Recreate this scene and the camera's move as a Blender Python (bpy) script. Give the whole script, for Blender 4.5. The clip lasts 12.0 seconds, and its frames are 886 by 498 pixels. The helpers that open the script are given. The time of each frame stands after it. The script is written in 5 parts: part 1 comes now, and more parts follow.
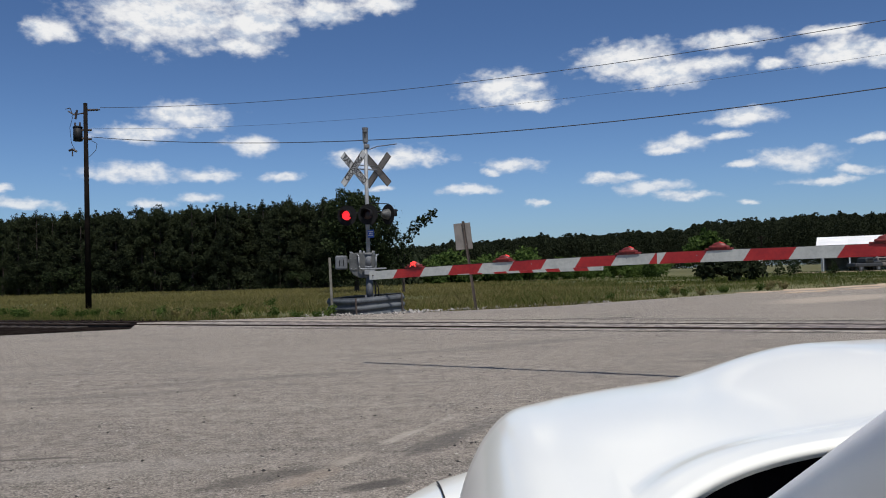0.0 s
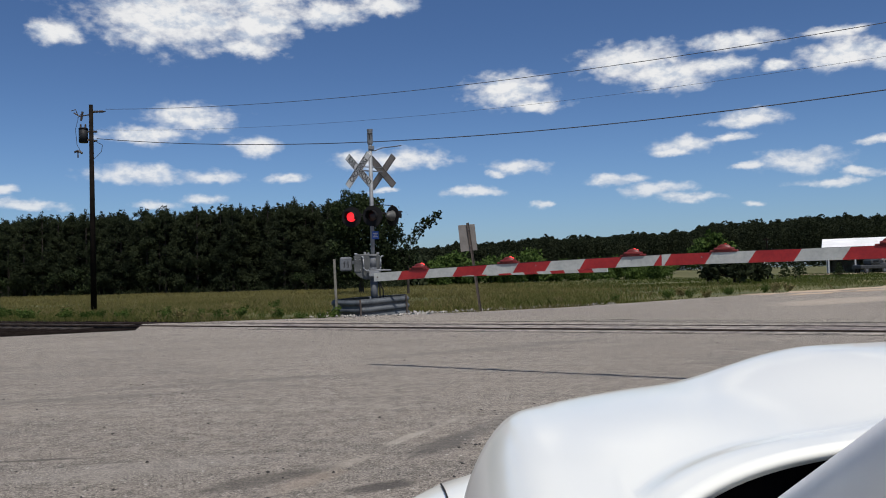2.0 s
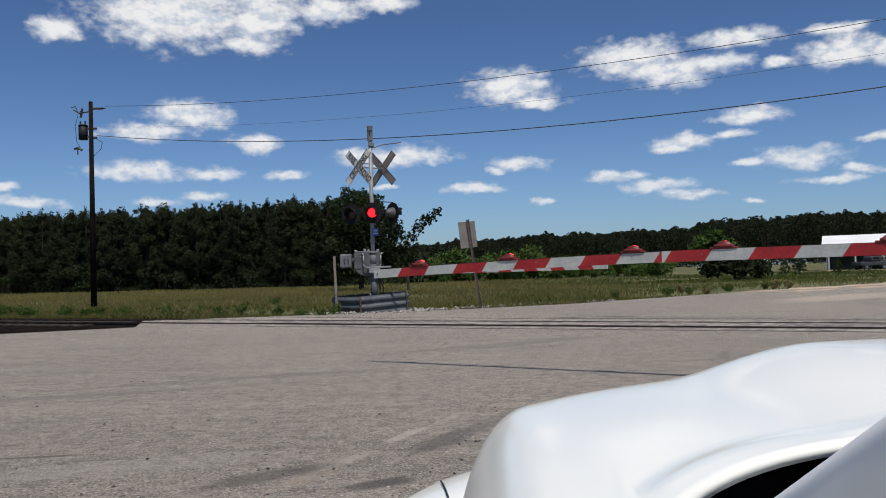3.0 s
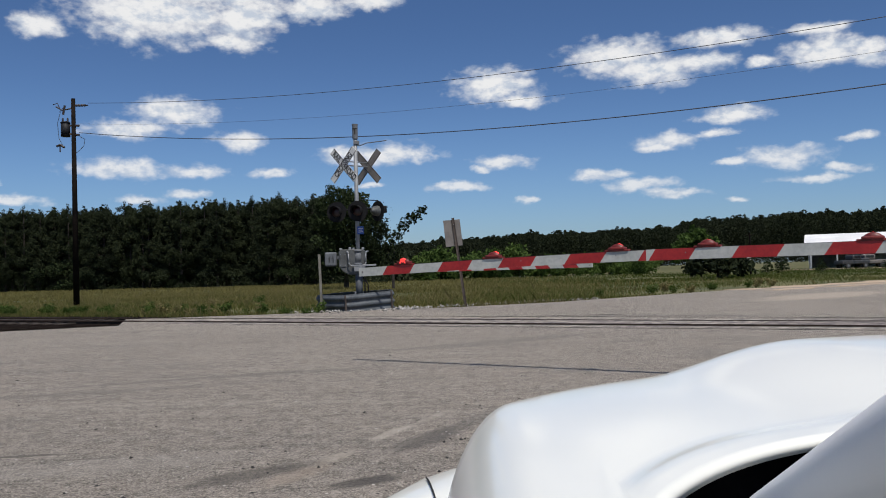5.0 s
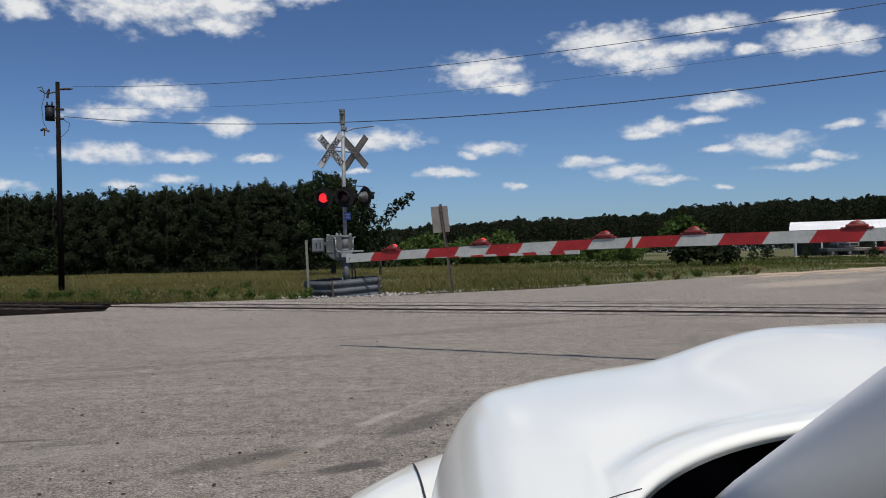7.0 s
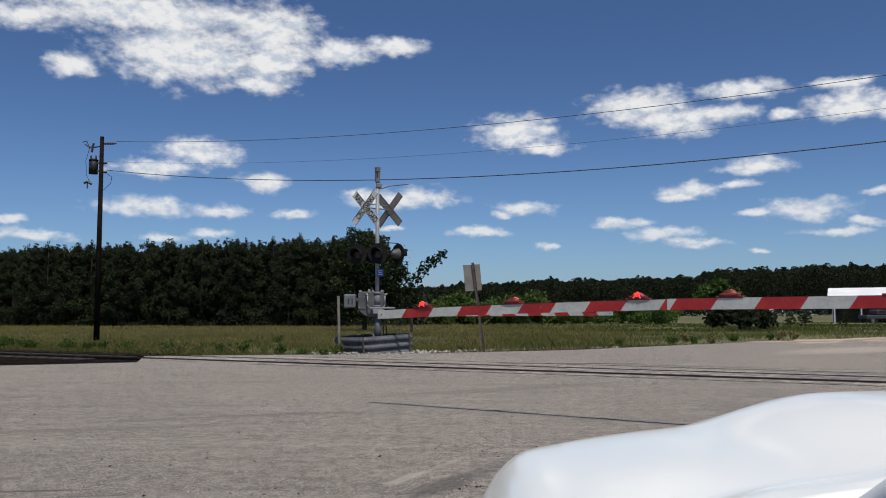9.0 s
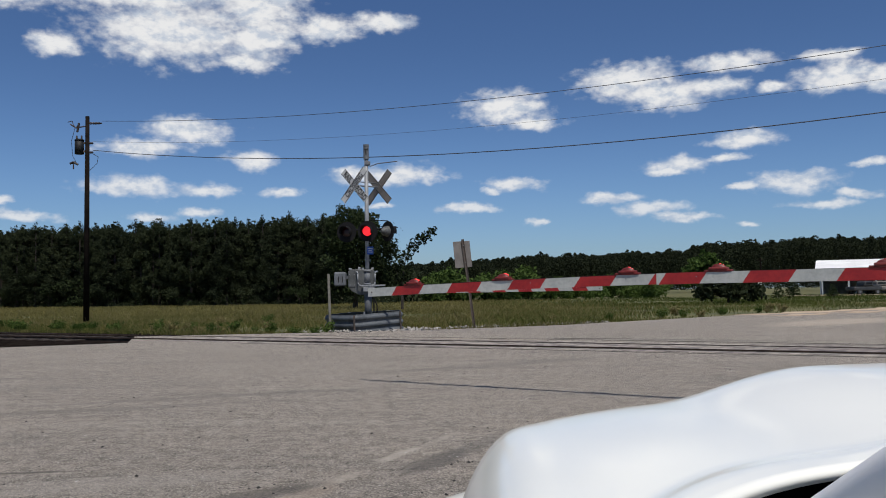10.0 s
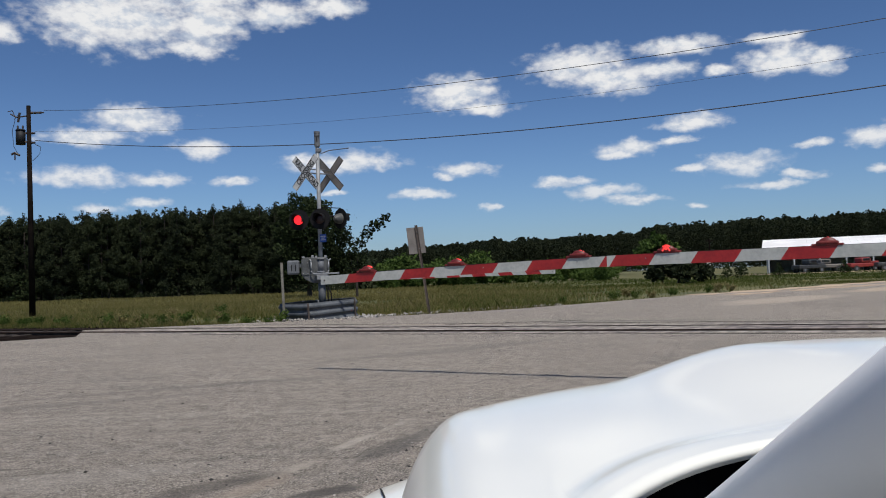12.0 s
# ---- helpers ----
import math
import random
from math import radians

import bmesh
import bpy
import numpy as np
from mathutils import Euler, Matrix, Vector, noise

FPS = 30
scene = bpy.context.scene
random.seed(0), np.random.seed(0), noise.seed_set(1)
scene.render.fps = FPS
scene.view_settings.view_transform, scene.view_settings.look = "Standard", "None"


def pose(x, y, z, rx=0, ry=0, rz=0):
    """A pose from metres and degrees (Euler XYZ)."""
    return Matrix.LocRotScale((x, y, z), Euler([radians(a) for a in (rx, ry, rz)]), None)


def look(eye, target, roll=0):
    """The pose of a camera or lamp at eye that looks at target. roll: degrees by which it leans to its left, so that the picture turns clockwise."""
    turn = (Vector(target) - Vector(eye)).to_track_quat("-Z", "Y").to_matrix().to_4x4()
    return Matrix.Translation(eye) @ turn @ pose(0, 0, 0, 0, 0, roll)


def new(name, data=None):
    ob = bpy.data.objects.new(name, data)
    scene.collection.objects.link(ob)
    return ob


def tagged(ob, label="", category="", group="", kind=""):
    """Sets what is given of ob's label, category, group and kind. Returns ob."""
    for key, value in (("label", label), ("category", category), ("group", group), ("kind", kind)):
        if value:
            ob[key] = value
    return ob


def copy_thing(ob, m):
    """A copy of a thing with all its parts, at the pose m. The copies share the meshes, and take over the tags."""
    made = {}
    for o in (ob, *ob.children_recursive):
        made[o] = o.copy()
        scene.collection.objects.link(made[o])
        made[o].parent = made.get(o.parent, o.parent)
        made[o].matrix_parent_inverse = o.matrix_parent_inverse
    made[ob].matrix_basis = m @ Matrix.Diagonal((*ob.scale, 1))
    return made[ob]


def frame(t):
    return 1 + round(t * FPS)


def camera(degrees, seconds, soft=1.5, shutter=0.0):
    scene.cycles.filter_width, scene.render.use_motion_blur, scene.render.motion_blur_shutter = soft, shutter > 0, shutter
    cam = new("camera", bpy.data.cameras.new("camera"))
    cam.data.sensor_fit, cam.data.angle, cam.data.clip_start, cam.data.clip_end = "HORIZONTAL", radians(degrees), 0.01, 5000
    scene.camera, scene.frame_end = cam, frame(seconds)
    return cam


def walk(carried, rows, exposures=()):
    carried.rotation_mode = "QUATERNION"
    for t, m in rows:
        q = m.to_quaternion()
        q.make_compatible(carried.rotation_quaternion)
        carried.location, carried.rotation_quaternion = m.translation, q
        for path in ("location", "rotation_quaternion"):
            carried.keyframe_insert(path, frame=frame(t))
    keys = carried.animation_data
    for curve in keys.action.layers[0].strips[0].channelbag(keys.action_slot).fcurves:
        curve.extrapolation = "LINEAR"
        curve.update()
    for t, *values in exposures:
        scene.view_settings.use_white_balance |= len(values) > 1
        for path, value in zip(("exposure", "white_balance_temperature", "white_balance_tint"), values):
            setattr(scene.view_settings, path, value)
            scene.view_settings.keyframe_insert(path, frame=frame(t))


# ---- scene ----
cam = camera(55.0, 12.0, soft=1.0)
# seconds, x, y, z, yaw, pitch, roll
PATH = [
    (0.0, 0.000, 0.000, 1.120, 0.000, 1.710, 1.650),
    (0.5, -0.001, 0.004, 1.119, 0.165, 1.431, 1.582),
    (1.0, -0.000, 0.005, 1.119, 0.244, 1.537, 1.569),
    (1.5, 0.000, 0.006, 1.117, 0.302, 1.736, 1.648),
    (2.0, 0.001, -0.000, 1.121, 0.307, 1.823, 1.599),
    (2.5, 0.002, 0.001, 1.121, 0.320, 1.764, 1.617),
    (4.5, -0.003, 0.004, 1.120, -0.159, 1.199, 1.617),
    (5.0, -0.000, -0.000, 1.119, -0.694, 1.475, 1.592),
    (5.5, 0.000, 0.002, 1.117, -1.318, 1.513, 1.519),
    (6.0, -0.000, 0.005, 1.118, -1.653, 0.942, 1.719),
    (6.5, 0.001, 0.006, 1.117, -1.626, 0.752, 1.773),
    (7.0, -0.000, -0.007, 1.122, -1.551, 0.523, 1.405),
    (9.0, -0.005, 0.007, 1.115, 0.555, 4.480, 0.167),
    (9.5, -0.002, 0.010, 1.116, 0.239, 4.117, 0.280),
    (10.0, -0.002, 0.010, 1.119, -0.085, 2.911, 0.863),
    (10.5, -0.004, -0.006, 1.119, -1.155, 0.909, 2.251),
    (11.0, 0.001, -0.020, 1.118, -2.484, 0.423, 2.871),
    (11.5, 0.008, -0.004, 1.119, -2.976, 1.159, 2.518),
    (12.0, 0.020, 0.018, 1.118, -3.111, 1.895, 2.033),
]
walk(cam, [(t, pose(x, y, z, 90 + p, r, w)) for t, x, y, z, w, p, r in PATH],
     [(0.0, 0.04), (2.5, 0.0), (5.5, 0.0), (6.0, -0.13), (6.5, -0.13), (7.0, -0.09), (9.0, -0.04), (10.0, -0.05), (10.5, -0.10), (11.0, -0.07), (12.0, -0.02)])

# ---- world, sun ----
SUN_AZ, SUN_EL = 163.0, 63.0     # degrees clockwise from +y, and above the horizon
SKY_STRENGTH, CLOUD_STRENGTH = 0.060, 0.86
HIGH_CLOUDS = [
    (-20.5, 19.0, 9.5, 1.71), (-17.6, 16.7, 6.3, 2.36), (-12.2, 18.4, 4.0, 2.09), (-12.1, 16.6, 2.9, 1.71),
    (-7.6, 17.3, 2.7, 0.99), (-3.8, 17.8, 2.3, 0.76), (-24.7, 15.4, 1.7, 0.91), (-12.9, 15.1, 2.3, 0.61),
    (-27.4, 18.0, 3.0, 0.91), (4.5, 12.2, 3.3, 1.37), (6.2, 11.2, 2.3, 0.57), (12.6, 13.6, 3.7, 1.37),
    (14.8, 12.5, 3.8, 1.14), (18.3, 12.8, 2.3, 0.68), (19.1, 14.2, 3.3, 0.68), (21.7, 12.5, 1.3, 0.53),
    (25.3, 12.7, 2.9, 1.06), (25.0, 14.1, 2.3, 0.46), (27.7, 12.4, 1.9, 0.84)]
MIDDLE_CLOUDS = [
    (-16.8, 10.6, 3.1, 1.06), (-19.6, 9.4, 2.9, 0.68), (-12.4, 8.8, 1.8, 0.68), (-20.2, 7.0, 3.6, 0.72),
    (-15.3, 6.9, 2.2, 0.49), (-10.5, 6.8, 1.5, 0.42), (-3.0, 7.9, 3.8, 0.84), (-6.0, 7.9, 1.7, 0.68),
    (15.7, 8.0, 2.5, 0.57), (15.0, 7.6, 1.5, 0.34), (19.9, 9.4, 2.3, 0.57), (18.9, 8.3, 1.5, 0.3),
    (22.8, 6.5, 3.0, 0.8), (19.5, 6.4, 1.3, 0.27), (26.9, 7.3, 1.1, 0.34), (30.3, 7.6, 1.7, 0.76),
    (4.8, 7.2, 2.1, 0.57), (3.5, 6.8, 1.1, 0.3)]
LOW_CLOUDS = [
    (-18.8, 5.0, 1.5, 0.34), (-16.0, 5.5, 1.7, 0.34), (-26.6, 5.0, 2.3, 0.46), (-27.9, 5.9, 1.1, 0.38),
    (24.4, 5.1, 2.3, 0.34), (26.5, 5.6, 1.0, 0.3), (2.0, 5.7, 2.5, 0.34), (11.4, 6.0, 2.3, 0.42),
    (13.9, 5.3, 2.7, 0.49), (16.0, 4.7, 2.1, 0.34), (6.5, 4.6, 0.8, 0.3), (20.1, 4.1, 0.7, 0.23),
    (-4.1, 5.9, 1.1, 0.19), (30.7, 5.6, 1.1, 0.3)]


class Nodes:
    """Short calls for making and wiring shader nodes."""

    def __init__(self, tree):
        self.tree = tree
        tree.nodes.clear()

    def node(self, kind, **sets):
        n = self.tree.nodes.new(kind)
        for k, v in sets.items():
            setattr(n, k, v)
        return n

    def link(self, a, b):
        self.tree.links.new(a, b)

    def math(self, op, a, b=None, c=None, clamp=False):
        n = self.node("ShaderNodeMath", operation=op, use_clamp=clamp)
        for i, v in enumerate((a, b, c)):
            if v is None:
                continue
            if isinstance(v, (int, float)):
                n.inputs[i].default_value = v
            else:
                self.link(v, n.inputs[i])
        return n.outputs[0]

    def vec(self, op, a, b=None):
        n = self.node("ShaderNodeVectorMath", operation=op)
        for i, v in enumerate((a, b)):
            if v is None:
                continue
            if isinstance(v, tuple):
                n.inputs[i].default_value = v
            else:
                self.link(v, n.inputs[i])
        return n

    def noise(self, vector, scale, detail=4.0, rough=0.55, distortion=0.0):
        n = self.node("ShaderNodeTexNoise")
        n.inputs["Scale"].default_value = scale
        n.inputs["Detail"].default_value = detail
        n.inputs["Roughness"].default_value = rough
        n.inputs["Distortion"].default_value = distortion
        if vector is not None:
            self.link(vector, n.inputs["Vector"])
        return n.outputs["Fac"]

    def ramp(self, fac, lo, hi):
        n = self.node("ShaderNodeMapRange", interpolation_type="SMOOTHSTEP")
        self.link(fac, n.inputs[0])
        n.inputs[1].default_value, n.inputs[2].default_value = lo, hi
        return n.outputs[0]

    def mix(self, fac, a, b, blend="MIX"):
        n = self.node("ShaderNodeMix", data_type="RGBA", blend_type=blend)
        for sock, v in ((n.inputs[0], fac), (n.inputs[6], a), (n.inputs[7], b)):
            if isinstance(v, (int, float)):
                sock.default_value = v
            elif isinstance(v, tuple):
                sock.default_value = (*v, 1.0)
            else:
                self.link(v, sock)
        return n.outputs[2]


def make_world():
    world = bpy.data.worlds.new("sky")
    scene.world = world
    world.use_nodes = True
    g = Nodes(world.node_tree)
    sky = g.node("ShaderNodeTexSky", sky_type="NISHITA", sun_disc=False, sun_elevation=radians(SUN_EL), sun_rotation=radians(SUN_AZ),
                 air_density=1.0, dust_density=0.6, ozone_density=2.5)
    co = g.node("ShaderNodeTexCoord").outputs["Generated"]
    sep = g.node("ShaderNodeSeparateXYZ")
    g.link(co, sep.inputs[0])
    x, y, z = sep.outputs
    az = g.math("MULTIPLY", g.math("ARCTAN2", x, y), 57.29578)
    el = g.math("MULTIPLY", g.math("ARCSINE", z), 57.29578)
    comb = g.node("ShaderNodeCombineXYZ")
    g.link(az, comb.inputs[0])
    g.link(el, comb.inputs[1])
    p = comb.outputs[0]
    # billows: the sky coordinates are pushed about by noise before the banks are laid out
    stretched = g.vec("MULTIPLY", p, (0.6, 1.0, 1.0)).outputs[0]
    warp = g.node("ShaderNodeTexNoise")
    warp.inputs["Scale"].default_value, warp.inputs["Detail"].default_value, warp.inputs["Roughness"].default_value = 0.55, 5.0, 0.6
    g.link(stretched, warp.inputs["Vector"])
    push = g.vec("MULTIPLY", g.vec("SUBTRACT", warp.outputs["Color"], (0.5, 0.5, 0.5)).outputs[0], (2.4, 1.1, 0.0)).outputs[0]
    q = g.vec("ADD", p, push).outputs[0]
    near = None
    for a, e, w, h in HIGH_CLOUDS + MIDDLE_CLOUDS + LOW_CLOUDS:
        d = g.vec("MULTIPLY", g.vec("SUBTRACT", q, (a, e, 0.0)).outputs[0], (1 / w, 1 / h, 0.0)).outputs[0]
        length = g.vec("LENGTH", d).outputs["Value"]
        near = length if near is None else g.math("SMOOTH_MIN", near, length, 0.25)
    # the rest of the sky, out of view, carries the same scattered fair-weather clouds
    far_side = g.ramp(g.math("ABSOLUTE", az), 34.0, 44.0)
    upper = g.ramp(el, 24.0, 32.0)
    rest = g.ramp(g.noise(co, 5.0, 6.0, 0.6), 0.56, 0.68)
    low_cut = g.ramp(el, 1.0, 5.0)
    rest = g.math("MULTIPLY", g.math("MULTIPLY", rest, low_cut), g.math("MAXIMUM", far_side, upper))
    # heaped edges: folded noise gives round lobes, finer noise frays them into wisps
    fold = g.math("ABSOLUTE", g.math("SUBTRACT", g.noise(stretched, 0.75, 3.0, 0.5), 0.5))
    fine = g.noise(stretched, 1.6, 7.0, 0.58)
    ragged = g.math("ADD", near, g.math("MULTIPLY", g.math("SUBTRACT", fine, 0.5), 1.05))
    ragged = g.math("ADD", ragged, g.math("MULTIPLY", g.math("SUBTRACT", fold, 0.08), -1.7))
    mask = g.math("SUBTRACT", 1.0, g.ramp(ragged, 0.28, 1.18))
    # low clouds lie behind more haze
    haze_cut = g.math("ADD", 0.74, g.math("MULTIPLY", g.ramp(el, 3.0, 11.0), 0.23))
    mask = g.math("MULTIPLY", g.math("MAXIMUM", mask, rest), haze_cut)
    # the tops face the sun, the undersides are grey: relief read from the billows a little higher up
    raised = g.vec("ADD", stretched, (0.10, 0.42, 0.0)).outputs[0]
    relief = g.math("SUBTRACT", g.noise(stretched, 1.0, 5.0, 0.6), g.noise(raised, 1.0, 5.0, 0.6))
    shade = g.ramp(g.math("ADD", relief, g.math("MULTIPLY", near, -0.06)), -0.22, 0.06)
    tone = g.mix(shade, (0.64, 0.71, 0.82), (1.0, 1.0, 1.0))
    back = g.node("ShaderNodeBackground")
    back.inputs["Strength"].default_value = SKY_STRENGTH
    tint = g.mix(1.0, sky.outputs[0], (0.690, 0.905, 1.255), "MULTIPLY")
    haze = g.math("ADD", 0.97, g.math("MULTIPLY", g.math("SUBTRACT", 1.0, g.ramp(el, -1.0, 17.0)), 0.38))
    lifted = g.vec("SCALE", tint)
    g.link(haze, lifted.inputs["Scale"])
    g.link(lifted.outputs[0], back.inputs["Color"])
    cloud = g.node("ShaderNodeBackground")
    cloud.inputs["Strength"].default_value = CLOUD_STRENGTH
    g.link(tone, cloud.inputs["Color"])
    both = g.node("ShaderNodeMixShader")
    g.link(mask, both.inputs[0])
    g.link(back.outputs[0], both.inputs[1])
    g.link(cloud.outputs[0], both.inputs[2])
    out = g.node("ShaderNodeOutputWorld")
    g.link(both.outputs[0], out.inputs["Surface"])


make_world()
sun_data = bpy.data.lights.new("sun", "SUN")
sun_data.energy, sun_data.angle, sun_data.color = 4.6, radians(0.53), (1.0, 0.95, 0.88)
sun = new("sun", sun_data)
sun_to = Vector((math.sin(radians(SUN_AZ)) * math.cos(radians(SUN_EL)), math.cos(radians(SUN_AZ)) * math.cos(radians(SUN_EL)), math.sin(radians(SUN_EL))))
sun.matrix_world = look(sun_to * 60, (0, 0, 0))


# ---- materials ----
def material(name, dark, light, scale=3.0, rough=0.7, metal=0.0, bump=0.2, fine=40.0, coat=0.0, emit=0.0, vary=0.0, island=False, gloss=0.5):
    """A surface that varies between two colours at a coarse and a fine scale, with matching roughness and relief."""
    m = bpy.data.materials.new(name)
    m.use_nodes = True
    g = Nodes(m.node_tree)
    bsdf = g.node("ShaderNodeBsdfPrincipled")
    out = g.node("ShaderNodeOutputMaterial")
    g.link(bsdf.outputs[0], out.inputs["Surface"])
    co = g.node("ShaderNodeTexCoord").outputs["Object"]
    coarse = g.noise(co, scale, 5.0, 0.6)
    small = g.noise(co, fine, 3.0, 0.6)
    fac = g.ramp(g.math("ADD", g.math("MULTIPLY", coarse, 0.65), g.math("MULTIPLY", small, 0.35)), 0.36, 0.64)
    colour = g.mix(fac, dark, light)
    if vary > 0:
        rnd = g.node("ShaderNodeNewGeometry").outputs["Random Per Island"] if island else g.node("ShaderNodeObjectInfo").outputs["Random"]
        hsv = g.node("ShaderNodeHueSaturation")
        g.link(g.math("ADD", 1.0 - vary, g.math("MULTIPLY", rnd, 2 * vary)), hsv.inputs["Value"])
        g.link(g.math("ADD", 0.485, g.math("MULTIPLY", rnd, 0.03)), hsv.inputs["Hue"])
        g.link(colour, hsv.inputs["Color"])
        colour = hsv.outputs[0]
    g.link(colour, bsdf.inputs["Base Color"])
    g.link(g.math("ADD", rough - 0.08, g.math("MULTIPLY", small, 0.16), clamp=True), bsdf.inputs["Roughness"])
    bsdf.inputs["Metallic"].default_value = metal
    bsdf.inputs["Specular IOR Level"].default_value = gloss
    if coat:
        bsdf.inputs["Coat Weight"].default_value, bsdf.inputs["Coat Roughness"].default_value = coat, 0.11
    if emit:
        g.link(colour, bsdf.inputs["Emission Color"])
        bsdf.inputs["Emission Strength"].default_value = emit
    if bump:
        b = g.node("ShaderNodeBump")
        b.inputs["Strength"].default_value, b.inputs["Distance"].default_value = bump, 0.02
        g.link(small, b.inputs["Height"])
        g.link(b.outputs[0], bsdf.inputs["Normal"])
    return m


def leaf_material(name, dark, light, through_light=0.25, vary=0.35):
    """Leaves or blades: each one its own shade, and some light comes through."""
    m = bpy.data.materials.new(name)
    m.use_nodes = True
    g = Nodes(m.node_tree)
    rnd = g.node("ShaderNodeNewGeometry").outputs["Random Per Island"]
    co = g.node("ShaderNodeTexCoord").outputs["Object"]
    fac = g.math("ADD", g.math("MULTIPLY", rnd, vary * 1.6), g.math("MULTIPLY", g.noise(co, 0.35, 3.0), 1.0 - vary))
    tree = g.node("ShaderNodeObjectInfo").outputs["Random"]
    fac = g.math("ADD", fac, g.math("MULTIPLY", g.math("SUBTRACT", tree, 0.5), 0.4))
    colour = g.mix(g.ramp(fac, 0.2, 0.8), dark, light)
    bsdf = g.node("ShaderNodeBsdfPrincipled")
    bsdf.inputs["Roughness"].default_value, bsdf.inputs["Specular IOR Level"].default_value = 0.8, 0.08
    g.link(colour, bsdf.inputs["Base Color"])
    tr = g.node("ShaderNodeBsdfTranslucent")
    g.link(colour, tr.inputs["Color"])
    mix = g.node("ShaderNodeMixShader")
    mix.inputs[0].default_value = through_light
    g.link(bsdf.outputs[0], mix.inputs[1])
    g.link(tr.outputs[0], mix.inputs[2])
    out = g.node("ShaderNodeOutputMaterial")
    g.link(mix.outputs[0], out.inputs["Surface"])
    return m


# dust, tyre sweeps and oil: x, y, half length, half width, turn, colour, weight
DUST = [(-0.62, 5.24, 0.30, 0.075, 64, (0.34, 0.30, 0.25), 0.55), (-0.32, 5.98, 0.42, 0.065, 66, (0.37, 0.33, 0.28), 0.6), (-0.04, 6.55, 0.5, 0.05, 67, (0.34, 0.305, 0.26), 0.4),
        (-0.22, 5.55, 0.55, 0.022, 72, (0.30, 0.27, 0.23), 0.5), (-0.06, 5.75, 0.65, 0.16, 66, (0.060, 0.055, 0.050), 0.6),
        (-0.80, 4.80, 0.42, 0.13, 60, (0.26, 0.212, 0.165), 0.45), (-0.38, 4.62, 0.30, 0.12, 30, (0.045, 0.041, 0.037), 0.75), (-1.05, 4.85, 0.55, 0.16, 40, (0.060, 0.053, 0.045), 0.6),
        (0.25, 6.3, 0.9, 0.12, 68, (0.09, 0.085, 0.08), 0.35), (-2.7, 5.55, 0.45, 0.045, 6, (0.045, 0.040, 0.037), 0.6), (-2.2, 5.4, 0.25, 0.03, 8, (0.05, 0.045, 0.04), 0.5),
        (-4.5, 6.4, 1.6, 0.10, 12, (0.10, 0.092, 0.085), 0.4), (-3.4, 8.6, 2.4, 0.18, 16, (0.10, 0.092, 0.085), 0.35), (-2.4, 9.6, 2.6, 0.16, 20, (0.10, 0.092, 0.085), 0.35), (-2.0, 5.2, 1.2, 0.3, 14, (0.32, 0.295, 0.262), 0.25),
        (1.6, 13.5, 2.6, 0.22, 38, (0.10, 0.092, 0.085), 0.35), (0.2, 12.8, 2.8, 0.22, 36, (0.10, 0.092, 0.085), 0.3),
        (8.6, 15.6, 3.5, 0.45, -30, (0.085, 0.078, 0.072), 0.5), (1.0, 20.3, 3.0, 0.4, -30, (0.32, 0.27, 0.22), 0.5), (-4.2, 22.9, 2.6, 0.5, -30, (0.36, 0.30, 0.25), 0.6),
        (5.0, 18.9, 2.8, 0.3, -30, (0.085, 0.078, 0.072), 0.55), (12.5, 27, 5.0, 1.6, 42, (0.36, 0.305, 0.245), 0.6), (21, 34.5, 6.0, 1.5, 40, (0.42, 0.335, 0.24), 0.6), (17, 24, 5.0, 1.8, 38, (0.085, 0.078, 0.074), 0.55)]


